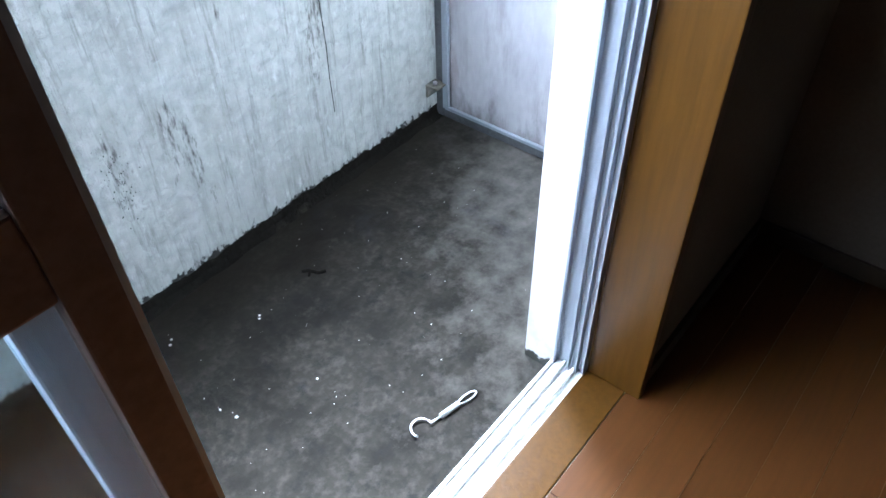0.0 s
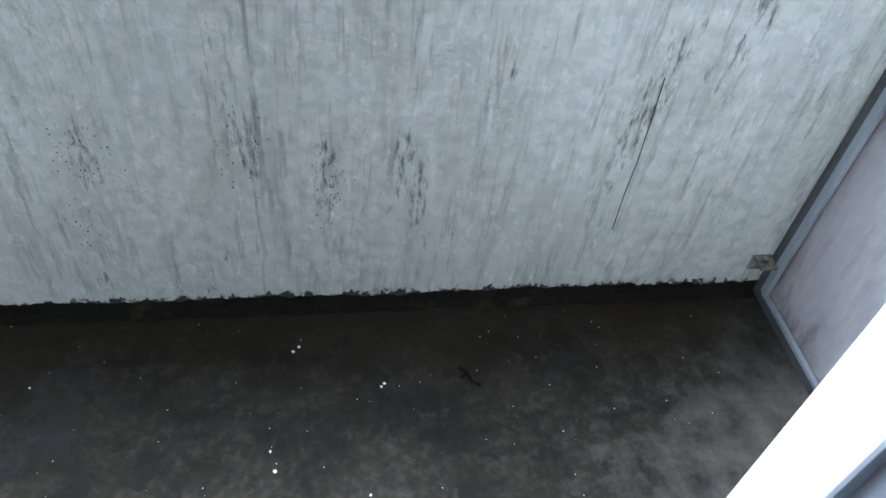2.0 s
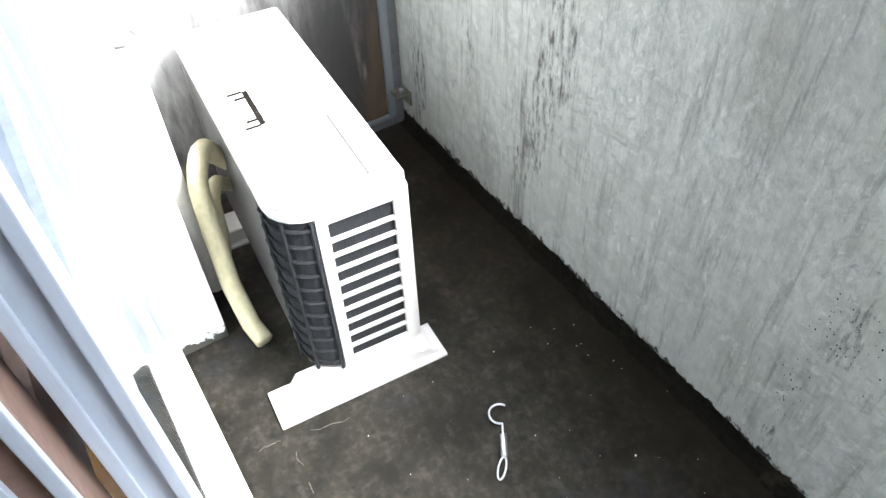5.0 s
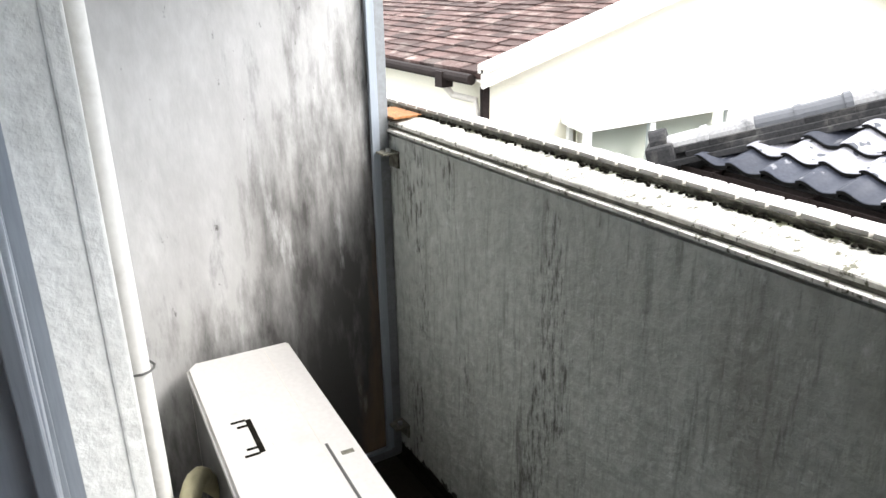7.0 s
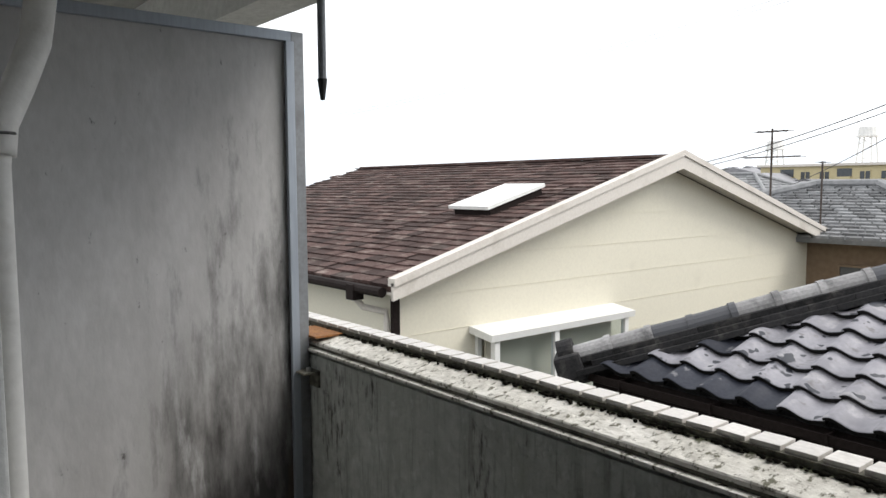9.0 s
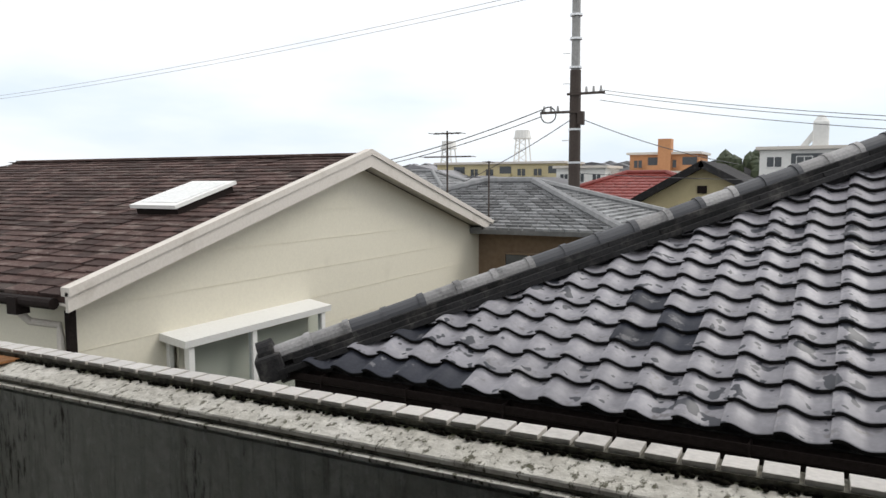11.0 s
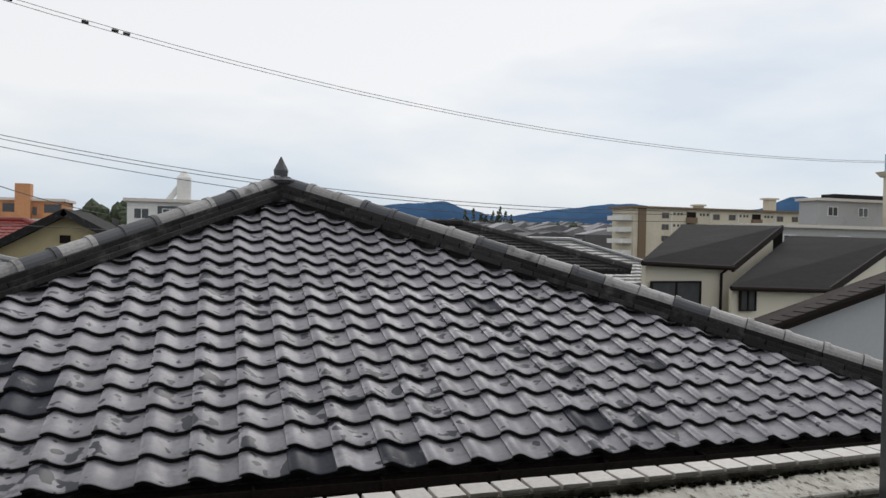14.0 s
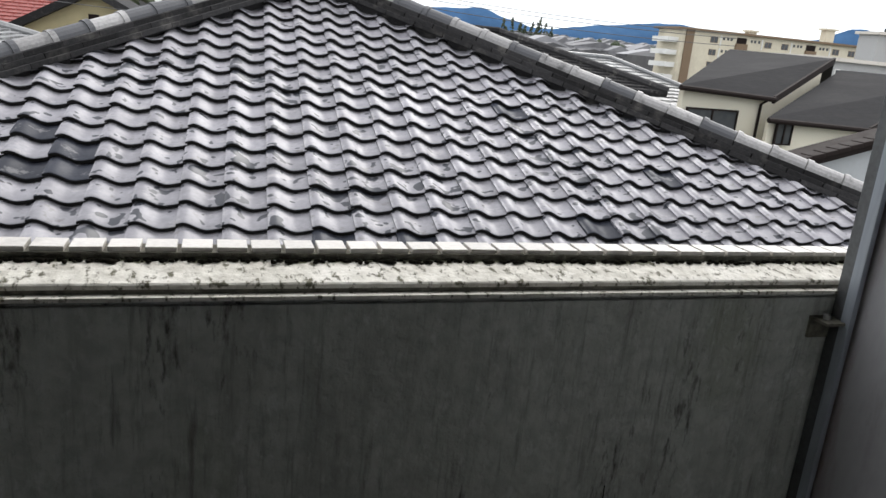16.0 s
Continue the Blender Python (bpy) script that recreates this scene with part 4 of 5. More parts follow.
for k in range(9):
    z = -1.9 + 0.45 * k
    near = 5.0 + max(0, (z - 0.46) / 0.28)
    far = 15.9 - max(0, (z - 0.34) / 0.278)
    if far > near + 0.3:
        box(GX - 0.352, GX - 0.343, near, far, z, z + 0.004, seams)
part("siding_seam", seams, M_CREAM, cream)
part("corner_post", box(GX - 0.40, GX - 0.335, 4.94, 5.03, -3.2, 0.36), M_GUTTER, cream, "dark corner trim")


SLATE_MESHES = {}


def slate_mesh(w, length):
    """One slate: its lower corner at the origin, its length up the slope along y."""
    if w in SLATE_MESHES:
        return SLATE_MESHES[w]
    bm = bmesh.new()
    top = [bm.verts.new(p) for p in ((0, 0, 0.027), (0.012 - w, 0, 0.027), (0.012 - w, length, 0.006), (0, length, 0.006))]
    foot = [bm.verts.new(p) for p in ((0, 0, -0.01), (0.012 - w, 0, -0.01))]
    bm.faces.new(top), bm.faces.new((top[1], top[0], foot[0], foot[1]))
    bmesh.ops.recalc_face_normals(bm, faces=bm.faces[:])
    SLATE_MESHES[w] = mesh_of(bm, M_SLATE_ONE, "slate")
    return SLATE_MESHES[w]


def slates():
    """Brown slate courses on both slopes, each slate with its own edges."""
    bm = bmesh.new()
    near_count = 0
    for (y0, z0), (y1, z1) in ((LOW, PEAK), (FAR, PEAK)):
        d = Vector((0, y1 - y0, z1 - z0))
        length = d.length
        d.normalize()
        rows_n = 30 if y0 < y1 else 10
        step = length / rows_n
        n = Vector((0, -d.z, d.y)) if y0 < y1 else Vector((0, d.z, -d.y))
        for r in range(rows_n):
            x = GX - 0.02 - random.uniform(0, 0.2)
            a = Vector((0, y0, z0)) + d * (r * step)
            b = a + d * (step * 1.12)
            while x > -15.6:
                w = random.choice((0.22, 0.28, 0.34, 0.40))
                if y0 < y1 and x > -9.3 and near_count < 300:
                    turn = Matrix(((1, 0, 0, x), (0, d.y, n.y, a.y), (0, d.z, n.z, a.z), (0, 0, 0, 1)))
                    piece("slate", slate_mesh(w, step * 1.12), croof, turn @ pose(0, 0, random.uniform(-0.006, 0.008), 0, 0, 0))
                    near_count += 1
                    x -= w
                    continue
                lift = n * random.uniform(0.020, 0.034)
                p = [Vector((x, a.y, a.z)) + lift, Vector((x - w + 0.012, a.y, a.z)) + lift, Vector((x - w + 0.012, b.y, b.z)) + n * 0.006, Vector((x, b.y, b.z)) + n * 0.006]
                top = [bm.verts.new(q) for q in p]
                foot = [bm.verts.new(Vector((q.x, a.y, a.z)) - n * 0.01) for q in p[:2]]
                bm.faces.new(top if y0 < y1 else top[::-1])
                bm.faces.new((top[1], top[0], foot[0], foot[1]))
                x -= w
    return bm


deck = bmesh.new()
slab([(GX, LOW[0], LOW[1]), (GX, PEAK[0], PEAK[1]), (-15.6, PEAK[0], PEAK[1]), (-15.6, LOW[0], LOW[1])], 0.06, deck)
slab([(GX, FAR[0], FAR[1]), (-15.6, FAR[0], FAR[1]), (-15.6, PEAK[0], PEAK[1]), (GX, PEAK[0], PEAK[1])], 0.06, deck)
croof = part("roof", deck, M_SLATE, cream, "brown slate roof with pale worn edges")
tagged(part("remaining_slate", slates(), M_SLATE, croof), "brown slates with pale worn edges", kind="stuff")
part("ridge_cap", box(-15.6, GX + 0.02, PEAK[0] - 0.09, PEAK[0] + 0.09, PEAK[1] + 0.01, PEAK[1] + 0.06, bevel=0.015), M_SLATE, cream)
for (y0, z0), (y1, z1) in ((LOW, PEAK), (FAR, PEAK)):
    part("bargeboard", prism([(y0, z0 + 0.05), (y1, z1 + 0.07), (y1, z1 - 0.17), (y0, z0 - 0.15)], GX - 0.01, GX + 0.035, "x"), M_TRIM, cream, "pale painted bargeboard")
    part("verge", prism([(y0, z0 + 0.10), (y1, z1 + 0.12), (y1, z1 + 0.03), (y0, z0 + 0.01)], GX - 0.07, GX + 0.06, "x"), M_TRIM, cream)
    part("soffit", prism([(y0, z0 - 0.07), (y1, z1 - 0.07), (y1, z1 - 0.09), (y0, z0 - 0.09)], GX - 0.36, GX - 0.012, "x"), M_TRIM, cream)
cg = rod((GX - 0.1, LOW[0] - 0.06, LOW[1] - 0.06), (-15.5, LOW[0] - 0.06, LOW[1] - 0.06), 0.06, sides=10)
box(GX - 0.75, GX - 0.60, LOW[0] - 0.13, LOW[0] + 0.02, LOW[1] - 0.20, LOW[1] - 0.02, cg)
part("gutter", cg, M_GUTTER, cream, "dark gutter")
dp = tube([(GX - 0.68, LOW[0] - 0.05, LOW[1] - 0.18), (GX - 0.66, LOW[0] + 0.05, LOW[1] - 0.30), (GX - 0.48, 4.93, LOW[1] - 0.36), (GX - 0.46, 4.93, LOW[1] - 0.5), (GX - 0.46, 4.93, -3.0)], 0.04)
part("downpipe", dp, M_TRIM, cream, "pale downpipe")
# skylight
sk_d = Vector((0, PEAK[0] - LOW[0], PEAK[1] - LOW[1])).normalized()
sk_n = Vector((0, -sk_d.z, sk_d.y))
skylight = grp("skylight", (-7.9, 7.65, 1.40), "white framed skylight on the brown slate roof", "skylight")


def on_slate(x, y, up):
    k = (y - LOW[0]) / (PEAK[0] - LOW[0])
    return Vector((x, y, LOW[1] + k * (PEAK[1] - LOW[1]))) + sk_n * up


part("curb", slab([on_slate(-7.52, 7.12, 0.12), on_slate(-7.52, 8.17, 0.12), on_slate(-8.30, 8.17, 0.12), on_slate(-8.30, 7.12, 0.12)], 0.14), M_GUTTER, skylight, "dark curb")
part("frame", slab([on_slate(-7.48, 7.06, 0.17), on_slate(-7.48, 8.22, 0.17), on_slate(-8.34, 8.22, 0.17), on_slate(-8.34, 7.06, 0.17)], 0.05), M_WHITE, skylight)
part("pane", slab([on_slate(-7.56, 7.18, 0.176), on_slate(-7.56, 8.12, 0.176), on_slate(-8.26, 8.12, 0.176), on_slate(-8.26, 7.18, 0.176)], 0.004), mat("skylight_dome", (0.70, 0.72, 0.71), rough=0.25, fine=20, bump=0.02), skylight, "milky pane")

M_CURTAIN = mat("pale_curtain", (0.50, 0.47, 0.40), (0.42, 0.39, 0.33), rough=0.9, fine=14, large=3, bump=0.5, stretch=(1, 9, 0.3))
M_DARKGLASS = mat("dark_window", (0.045, 0.05, 0.055), (0.06, 0.065, 0.07), rough=0.08, fine=3, large=2, bump=0.0, gloss_var=0.04)
M_GREYWALL = mat("grey_render", (0.42, 0.42, 0.42), (0.37, 0.37, 0.37), (0.33, 0.33, 0.325), rough=0.85, fine=8, large=0.5, bump=0.1)
M_BLUEWALL = mat("pale_blue_grey_render", (0.40, 0.415, 0.43), (0.42, 0.44, 0.46), (0.38, 0.39, 0.41), rough=0.85, fine=10, large=0.6, bump=0.1)
M_BEIGE = mat("beige_block", (0.52, 0.45, 0.27), (0.47, 0.41, 0.25), (0.40, 0.34, 0.21), rough=0.85, fine=3, large=0.15, bump=0.05)
M_PALEBLOCK = mat("pale_block", (0.62, 0.57, 0.45), (0.57, 0.52, 0.41), (0.48, 0.43, 0.34), rough=0.85, fine=3, large=0.15, bump=0.05)
M_ORANGE = mat("terracotta_block", (0.50, 0.25, 0.12), (0.44, 0.21, 0.10), (0.36, 0.18, 0.09), rough=0.85, fine=3, large=0.2, bump=0.05)
M_BLOCKWHITE = mat("white_block", (0.72, 0.72, 0.70), (0.66, 0.66, 0.64), (0.55, 0.55, 0.54), rough=0.85, fine=3, large=0.2, bump=0.05)
M_RED = mat("red_sheet_roof", (0.22, 0.035, 0.028), (0.17, 0.028, 0.022), (0.28, 0.06, 0.05), rough=0.5, fine=6, large=0.8, bump=0.05)
M_DARKROOF = mat("dark_grey_slate", (0.015, 0.015, 0.017), (0.021, 0.021, 0.023), (0.030, 0.029, 0.029), rough=0.85, spec=0.15, fine=12, large=1.2, bump=0.15, stretch=(0.3, 2, 2))
M_GREYROOF = mat("grey_roof_tile", (0.19, 0.195, 0.20), (0.13, 0.135, 0.14), (0.26, 0.26, 0.265), rough=0.45, fine=9, large=2, bump=0.2, island=0.5)
M_BROWNWALL = mat("brown_wall", (0.20, 0.14, 0.09), (0.16, 0.11, 0.07), rough=0.85, fine=10, bump=0.1)
M_CONC = mat("concrete_pole", (0.36, 0.36, 0.355), (0.30, 0.30, 0.295), (0.24, 0.235, 0.23), rough=0.85, fine=20, large=2, bump=0.2)
M_POLEWRAP = mat("dark_pole_sleeve", (0.045, 0.032, 0.026), (0.06, 0.045, 0.036), rough=0.7, fine=20, bump=0.1)
M_WIRE = mat("black_cable", (0.10, 0.10, 0.105), rough=0.6, fine=20, bump=0.0)
M_PALEWIRE = mat("weathered_cable", (0.42, 0.42, 0.43), rough=0.6, fine=20, bump=0.0)

# bay window of the cream house
bay = grp("bay_window", (-6.6, 7.3, -1.5), "white box bay window with a flat white roof", "window")
part("roof", slab([(-6.42, 6.12, -0.16), (-6.42, 9.0, -0.16), (-6.90, 9.0, -0.09), (-6.90, 6.12, -0.09)], 0.09), M_WHITE, bay, "flat white metal roof")
for y in (6.25, 7.35, 8.85):
    part("post", box(-6.54, -6.46, y - 0.045, y + 0.045, -1.6, -0.245, bevel=0.008), M_WHITE, bay)
part("side_post", box(-6.86, -6.80, 6.22, 6.29, -1.6, -0.24), M_WHITE, bay)
part("mid_rail", box(-6.53, -6.47, 7.35, 8.85, -0.82, -0.77), M_WHITE, bay)
part("curtain", box(-6.76, -6.73, 6.30, 8.82, -1.55, -0.25), M_CURTAIN, bay, "pale drawn curtain")
part("pane", box(-6.505, -6.495, 6.29, 8.82, -1.55, -0.25), M_PANE, bay).visible_shadow = False
part("sill", box(-6.86, -6.44, 6.15, 8.95, -1.70, -1.60), M_WHITE, bay)


def antenna(x, y, z0, z1, arms, label):
    """A television aerial on a thin mast."""
    a = grp("television_antenna", (x, y, z0), label, "antenna", "rooftop antennas")
    part("mast", rod((x, y, z0), (x, y, z1), 0.018, sides=6), M_POLEWRAP, a)
    for z, half, n in arms:
        boom = part("boom", rod((x - half, y, z), (x + half, y, z), 0.014, sides=6), M_POLEWRAP, a)
        for k in range(n):
            u = x - half + 2 * half * k / (n - 1)
            part("element", rod((u, y - 0.22, z), (u, y + 0.22, z), 0.007, sides=5), M_POLEWRAP, boom)
    part("base_clamp", box(x - 0.07, x + 0.07, y - 0.07, y + 0.07, z0 - 0.10, z0 + 0.08), M_RUST, a, "rusty red clamp")
    return a


antenna(-6.56, 13.15, 1.29, 2.68, ((2.17, 0.52, 7), (2.63, 0.30, 5)), "thin roof aerial with two rows of elements")
antenna(-6.56, 15.2, 0.72, 2.13, ((2.11, 0.06, 3),), "short roof aerial on a thin mast")


# ---- utility pole and cables ----
PX, PY = -6.70, 22.0
pole = grp("utility_pole", (PX, PY, -3.5), "concrete utility pole with a dark sleeve and crossarms", "utility pole")
part("shaft", rod((PX, PY, -3.5), (PX, PY, 9.0), 0.17, r2=0.115, sides=14), M_CONC, pole)
part("sleeve", rod((PX, PY, 0.3), (PX, PY, 5.0), 0.185, r2=0.165, sides=14), M_POLEWRAP, pole, "dark brown sleeve")
for z in (5.05, 3.2, 2.2, 1.2, 6.6, 5.9):
    part("band", rod((PX, PY, z), (PX, PY, z + 0.06), 0.19, sides=14), M_STEEL, pole)
for z, a, b in ((4.28, -0.2, 0.95), (3.75, -1.05, 0.2), (7.52, -0.3, 0.8)):
    arm = part("crossarm", box(PX + a, PX + b, PY - 0.21, PY - 0.13, z - 0.035, z + 0.035), M_POLEWRAP, pole)
    for k in range(3):
        u = PX + (b - 0.12 - 0.22 * k if abs(b) > abs(a) else a + 0.12 + 0.22 * k)
        part("insulator", rod((u, PY - 0.17, z + 0.03), (u, PY - 0.17, z + 0.20), 0.045, r2=0.03, sides=8), M_GREYWALL, arm)
ring = arc_points((PX - 0.78, PY - 0.2, 3.68), 0.24, 0, math.tau, 20, (1, 0, 0), (0, 0, 1))
part("cable_coil", tube(ring, 0.02, sides=6), M_WIRE, pole, "coiled black cable")
part("junction_box", box(PX + 0.15, PX + 0.34, PY - 0.28, PY - 0.1, 3.35, 3.75, bevel=0.02), M_POLEWRAP, pole)
for z in (2.9, 4.6, 5.5):
    part("step_bolt", rod((PX - 0.14, PY - 0.1, z), (PX - 0.36, PY - 0.12, z), 0.014, sides=6), M_STEEL, pole)


def cable(a, b, sag, r, m=None):
    pts = []
    for k in range(25):
        q = k / 24
        p = Vector(a).lerp(Vector(b), q)
        p.z -= sag * 4 * q * (1 - q)
        pts.append(p)
    ob = part("cable", tube(pts, r, sides=6), m or M_WIRE, smooth=True)
    return tagged(ob, "thin dark overhead cable against the sky", "cable", "overhead cables")


for dz in (0.0, 0.10, 0.30):
    cable((PX + 0.8, PY - 0.17, 4.36 - dz), (13.5, 17.5, 2.55 - dz), 0.55, 0.010)
cable((-8.0, 18.2, 7.75), (24.0, 18.0, 4.55), 1.35, 0.008, M_PALEWIRE)
cable((-8.0, 18.1, 7.62), (24.0, 17.9, 4.50), 1.35, 0.008, M_PALEWIRE)


def cable_clamp(x):
    """A short black sleeve on the higher pair of cables."""
    q = (x + 8.0) / 32.0
    z = 7.70 - 3.2 * q - 1.35 * 4 * q * (1 - q)
    tagged(part("cable_clamp", tube([(x - 0.07, 18.15, z + 0.012), (x - 0.03, 18.15, z + 0.006), (x + 0.03, 18.15, z - 0.006), (x + 0.07, 18.15, z - 0.012)], 0.035), M_BLACK), "black clamp on the overhead cable", "cable clamp", "cable clamps")


for x in (-3.55, -2.05, -1.44, -1.20):
    cable_clamp(x)
for dz in (0.0, 0.16):
    cable((PX - 0.2, PY, 7.55 - dz), (-44.0, 24.0, 6.0 - dz), 0.35, 0.009, M_PALEWIRE)
cable((PX - 1.0, PY - 0.17, 3.85), (-20.0, 24.5, 1.9), 0.4, 0.017)
cable((PX - 1.0, PY - 0.17, 3.65), (-20.0, 24.0, 1.75), 0.4, 0.015)
cable((PX - 0.1, PY - 0.17, 3.5), (-12.0, 24.5, 1.5), 0.1, 0.013)
cable((PX + 0.2, PY - 0.17, 3.55), (-2.4, 26.0, 2.2), 0.15, 0.013)
cable((PX + 0.2, PY - 0.17, 1.9), (9.0, 30.0, 1.9), 0.25, 0.012)


# ---- houses beyond ----
def window(name, at, w, h, m, parent, frame_m=M_WHITE, turn=0.0):
    """A framed window on a wall: its middle at a place, facing -y turned about z."""
    t = Matrix.Translation(at) @ pose(0, 0, 0, 0, 0, turn)
    fr = bmesh.new()
    e = min(w, h) * 0.07
    for x0, x1, z0, z1 in ((-w / 2, w / 2, h / 2 - e, h / 2), (-w / 2, w / 2, -h / 2, -h / 2 + e), (-w / 2, -w / 2 + e, -h / 2 + e, h / 2 - e), (w / 2 - e, w / 2, -h / 2 + e, h / 2 - e), (-e / 2, e / 2, -h / 2 + e, h / 2 - e)):
        box(x0, x1, -0.06, 0.03, z0, z1, fr)
    fr.transform(t)
    win = part("window", fr, frame_m, parent)
    part("pane", box(-w / 2 + e * 0.5, w / 2 - e * 0.5, -0.02, 0.01, -h / 2 + e * 0.5, h / 2 - e * 0.5, m=t), m, win)
    return win


def hip_house(name, cx, cy, hx, hy, z_eave, z_ridge, ridge_half, roof_m, wall_m, label, ribs=0.0):
    h = grp(name, (cx, cy, -3.0), label, "house")
    part("wall", box(cx - hx + 0.5, cx + hx - 0.5, cy - hy + 0.5, cy + hy - 0.5, -3.2, z_eave - 0.05), wall_m, h)
    a, b, c, d = (Vector((cx + sx * hx, cy + sy * hy, z_eave)) for sx, sy in ((-1, -1), (1, -1), (1, 1), (-1, 1)))
    e, g = Vector((cx - ridge_half, cy, z_ridge)), Vector((cx + ridge_half, cy, z_ridge))
    bm = bmesh.new()
    for f in ((a, b, g, e), (b, c, g), (c, d, e, g), (d, a, e)):
        slab(f, 0.10, bm)
    roof_ob = part("roof", bm, roof_m, h)
    for p, q in ((a, e), (b, g), (e, g), (c, g), (d, e)):
        part("ridge", rod(p + Vector((0, 0, 0.06)), q + Vector((0, 0, 0.06)), 0.11, sides=8), roof_m, roof_ob)
    if ribs:
        # rows of tiles as raised courses on the two slopes that face the balcony
        bm = bmesh.new()
        for p, q, r, s in ((a, b, e, g), (b, c, g, g)):
            n_rows = int((r - p).length / ribs)
            for k in range(n_rows):
                l0, r0 = p.lerp(r, k / n_rows), q.lerp(s, k / n_rows)
                n_t = max(1, int((r0 - l0).length / (ribs * 1.1)))
                l1, r1 = p.lerp(r, (k + 1) / n_rows), q.lerp(s, (k + 1) / n_rows)
                up = Vector((0, 0, 0.05))
                for j in range(n_t):
                    c0, c1 = l0.lerp(r0, j / n_t), l0.lerp(r0, (j + 0.9) / n_t)
                    d0, d1 = l1.lerp(r1, j / n_t), l1.lerp(r1, (j + 0.9) / n_t)
                    v = [bm.verts.new(w) for w in (c0 + up, c1 + up, d1 + up * 0.2, d0 + up * 0.2, c0, c1)]
                    bm.faces.new(v[:4]), bm.faces.new((v[1], v[0], v[4], v[5]))
        tagged(part("roof_tiles", bm, roof_m, roof_ob), "grey roof tiles", kind="stuff")
    return h


tr = hip_house("tiled_house", -7.3, 18.2, 3.9, 3.4, 0.62, 1.62, 0.7, M_GREYROOF, M_BROWNWALL, "brown house with a silver grey tiled hip roof", 0.28)
window("window", (-5.6, 15.25, -0.2), 1.2, 0.6, M_DARKGLASS, tr, M_BROWNWALL)
hip_house("red_roof_house", -7.6, 36.5, 4.2, 3.2, 0.80, 2.0, 0.95, M_RED, M_BLOCKWHITE, "white house with a dark red metal hip roof", 0.5)
hip_house("grey_roof_house", -22.4, 40.0, 3.4, 3.0, 1.2, 2.2, 1.2, M_GREYROOF, M_BROWNWALL, "house with a grey tiled hip roof", 0.5)
hip_house("dark_tile_house", 6.9, 19.6, 4.2, 3.0, 0.90, 2.0, 0.6, M_NOSHI, M_BROWNWALL, "house with a dark tiled hip roof", 0.32)
hip_house("striped_roof_house", 16.0, 31.0, 5.2, 5.0, -0.10, 1.60, 1.2, M_GREYROOF, M_GREYWALL, "house with pale grey banded roof tiles", 0.45)

# dark-edged gable
g2 = grp("dark_gable_house", (-3.4, 27.0, -3.0), "olive gabled house with a dark overhanging roof", "house")
part("wall", prism([(-6.4, -3.2), (-6.4, 0.40), (-3.44, 2.10), (-0.6, 0.60), (-0.6, -3.2)], 25.5, 31.0, "y"), M_BEIGE, g2, "olive beige gable wall")
for p, q in (((-6.85, 0.40), (-3.44, 2.32)), ((0.2, 0.40), (-3.44, 2.32))):
    part("roof", slab([(p[0], 25.0, p[1]), (q[0], 25.0, q[1]), (q[0], 31.5, q[1]), (p[0], 31.5, p[1])], -0.22 if p[0] > q[0] else 0.22), M_NOSHI, g2, "dark tiled roof")
part("vent", box(-3.6, -3.3, 25.44, 25.52, 1.25, 1.5), M_GUTTER, g2)

# cream house with two dark roofs
h2 = grp("dark_roof_house", (20.0, 25.0, -3.0), "cream house with two dark slate roofs and black windows", "house")


def upright(corners, m, name, thick=0.15, label=""):
    return part(name, slab(corners, thick), m, h2, label)


A, B, C, D = Vector((14.9, 21.8, 1.00)), Vector((18.75, 21.8, 0.84)), Vector((23.6, 24.6, 2.42)), Vector((20.0, 26.4, 2.42))
part("roof", slab([A, B, C, D], 0.12), M_DARKROOF, h2, "dark grey slate roof")
part("roof", slab([D + Vector((0, 0, 0.0)), C, C + Vector((3.2, 3.4, -1.3)), D + Vector((3.2, 3.4, -1.3))], 0.12), M_DARKROOF, h2, "dark grey slate roof")


def rake(p, q, high, low):
    """A dark bargeboard along a sloping roof edge."""
    part("bargeboard", slab([p + Vector((0.02, -0.03, high)), p + Vector((0.02, -0.03, low)), q + Vector((0.02, -0.03, low)), q + Vector((0.02, -0.03, high))], 0.1), M_GUTTER, h2)


rake(B, C, 0.03, -0.22)
part("eave_gutter", rod(A + Vector((0, -0.05, -0.08)), B + Vector((0, -0.05, -0.08)), 0.09, sides=8), M_GUTTER, h2, "black gutter")
upright([(15.35, 22.2, -3.2), (18.6, 22.2, -3.2), (18.6, 22.2, 0.86), (15.35, 22.2, 0.95)], M_CREAM, "wall", 0.15, "cream siding wall")
upright([(18.6, 22.2, -3.2), (23.4, 24.9, -3.2), (23.4, 24.9, 2.25), (18.6, 22.2, 0.78)], M_CREAM, "wall", 0.15, "cream siding wall")
upright([(15.35, 22.2, -3.2), (15.35, 22.2, 0.95), (19.9, 26.2, 2.2), (19.9, 26.2, -3.2)], M_CREAM, "wall", -0.15, "cream siding wall")
E, F, G, K = Vector((17.9, 20.9, 0.20)), Vector((22.3, 20.9, 0.08)), Vector((29.9, 24.3, 2.0)), Vector((24.4, 25.0, 2.02))
part("lower_roof", slab([E, F, G, K], 0.12), M_DARKROOF, h2, "dark grey slate roof")
part("eave_gutter", rod(E + Vector((0, -0.05, -0.09)), F + Vector((0, -0.05, -0.09)), 0.09, sides=8), M_GUTTER, h2, "black gutter")
rake(F, G, 0.03, -0.26)
upright([(18.3, 21.3, -3.2), (22.0, 21.3, -3.2), (22.0, 21.3, 0.05), (18.3, 21.3, 0.12)], M_CREAM, "wall", 0.15, "cream siding wall")
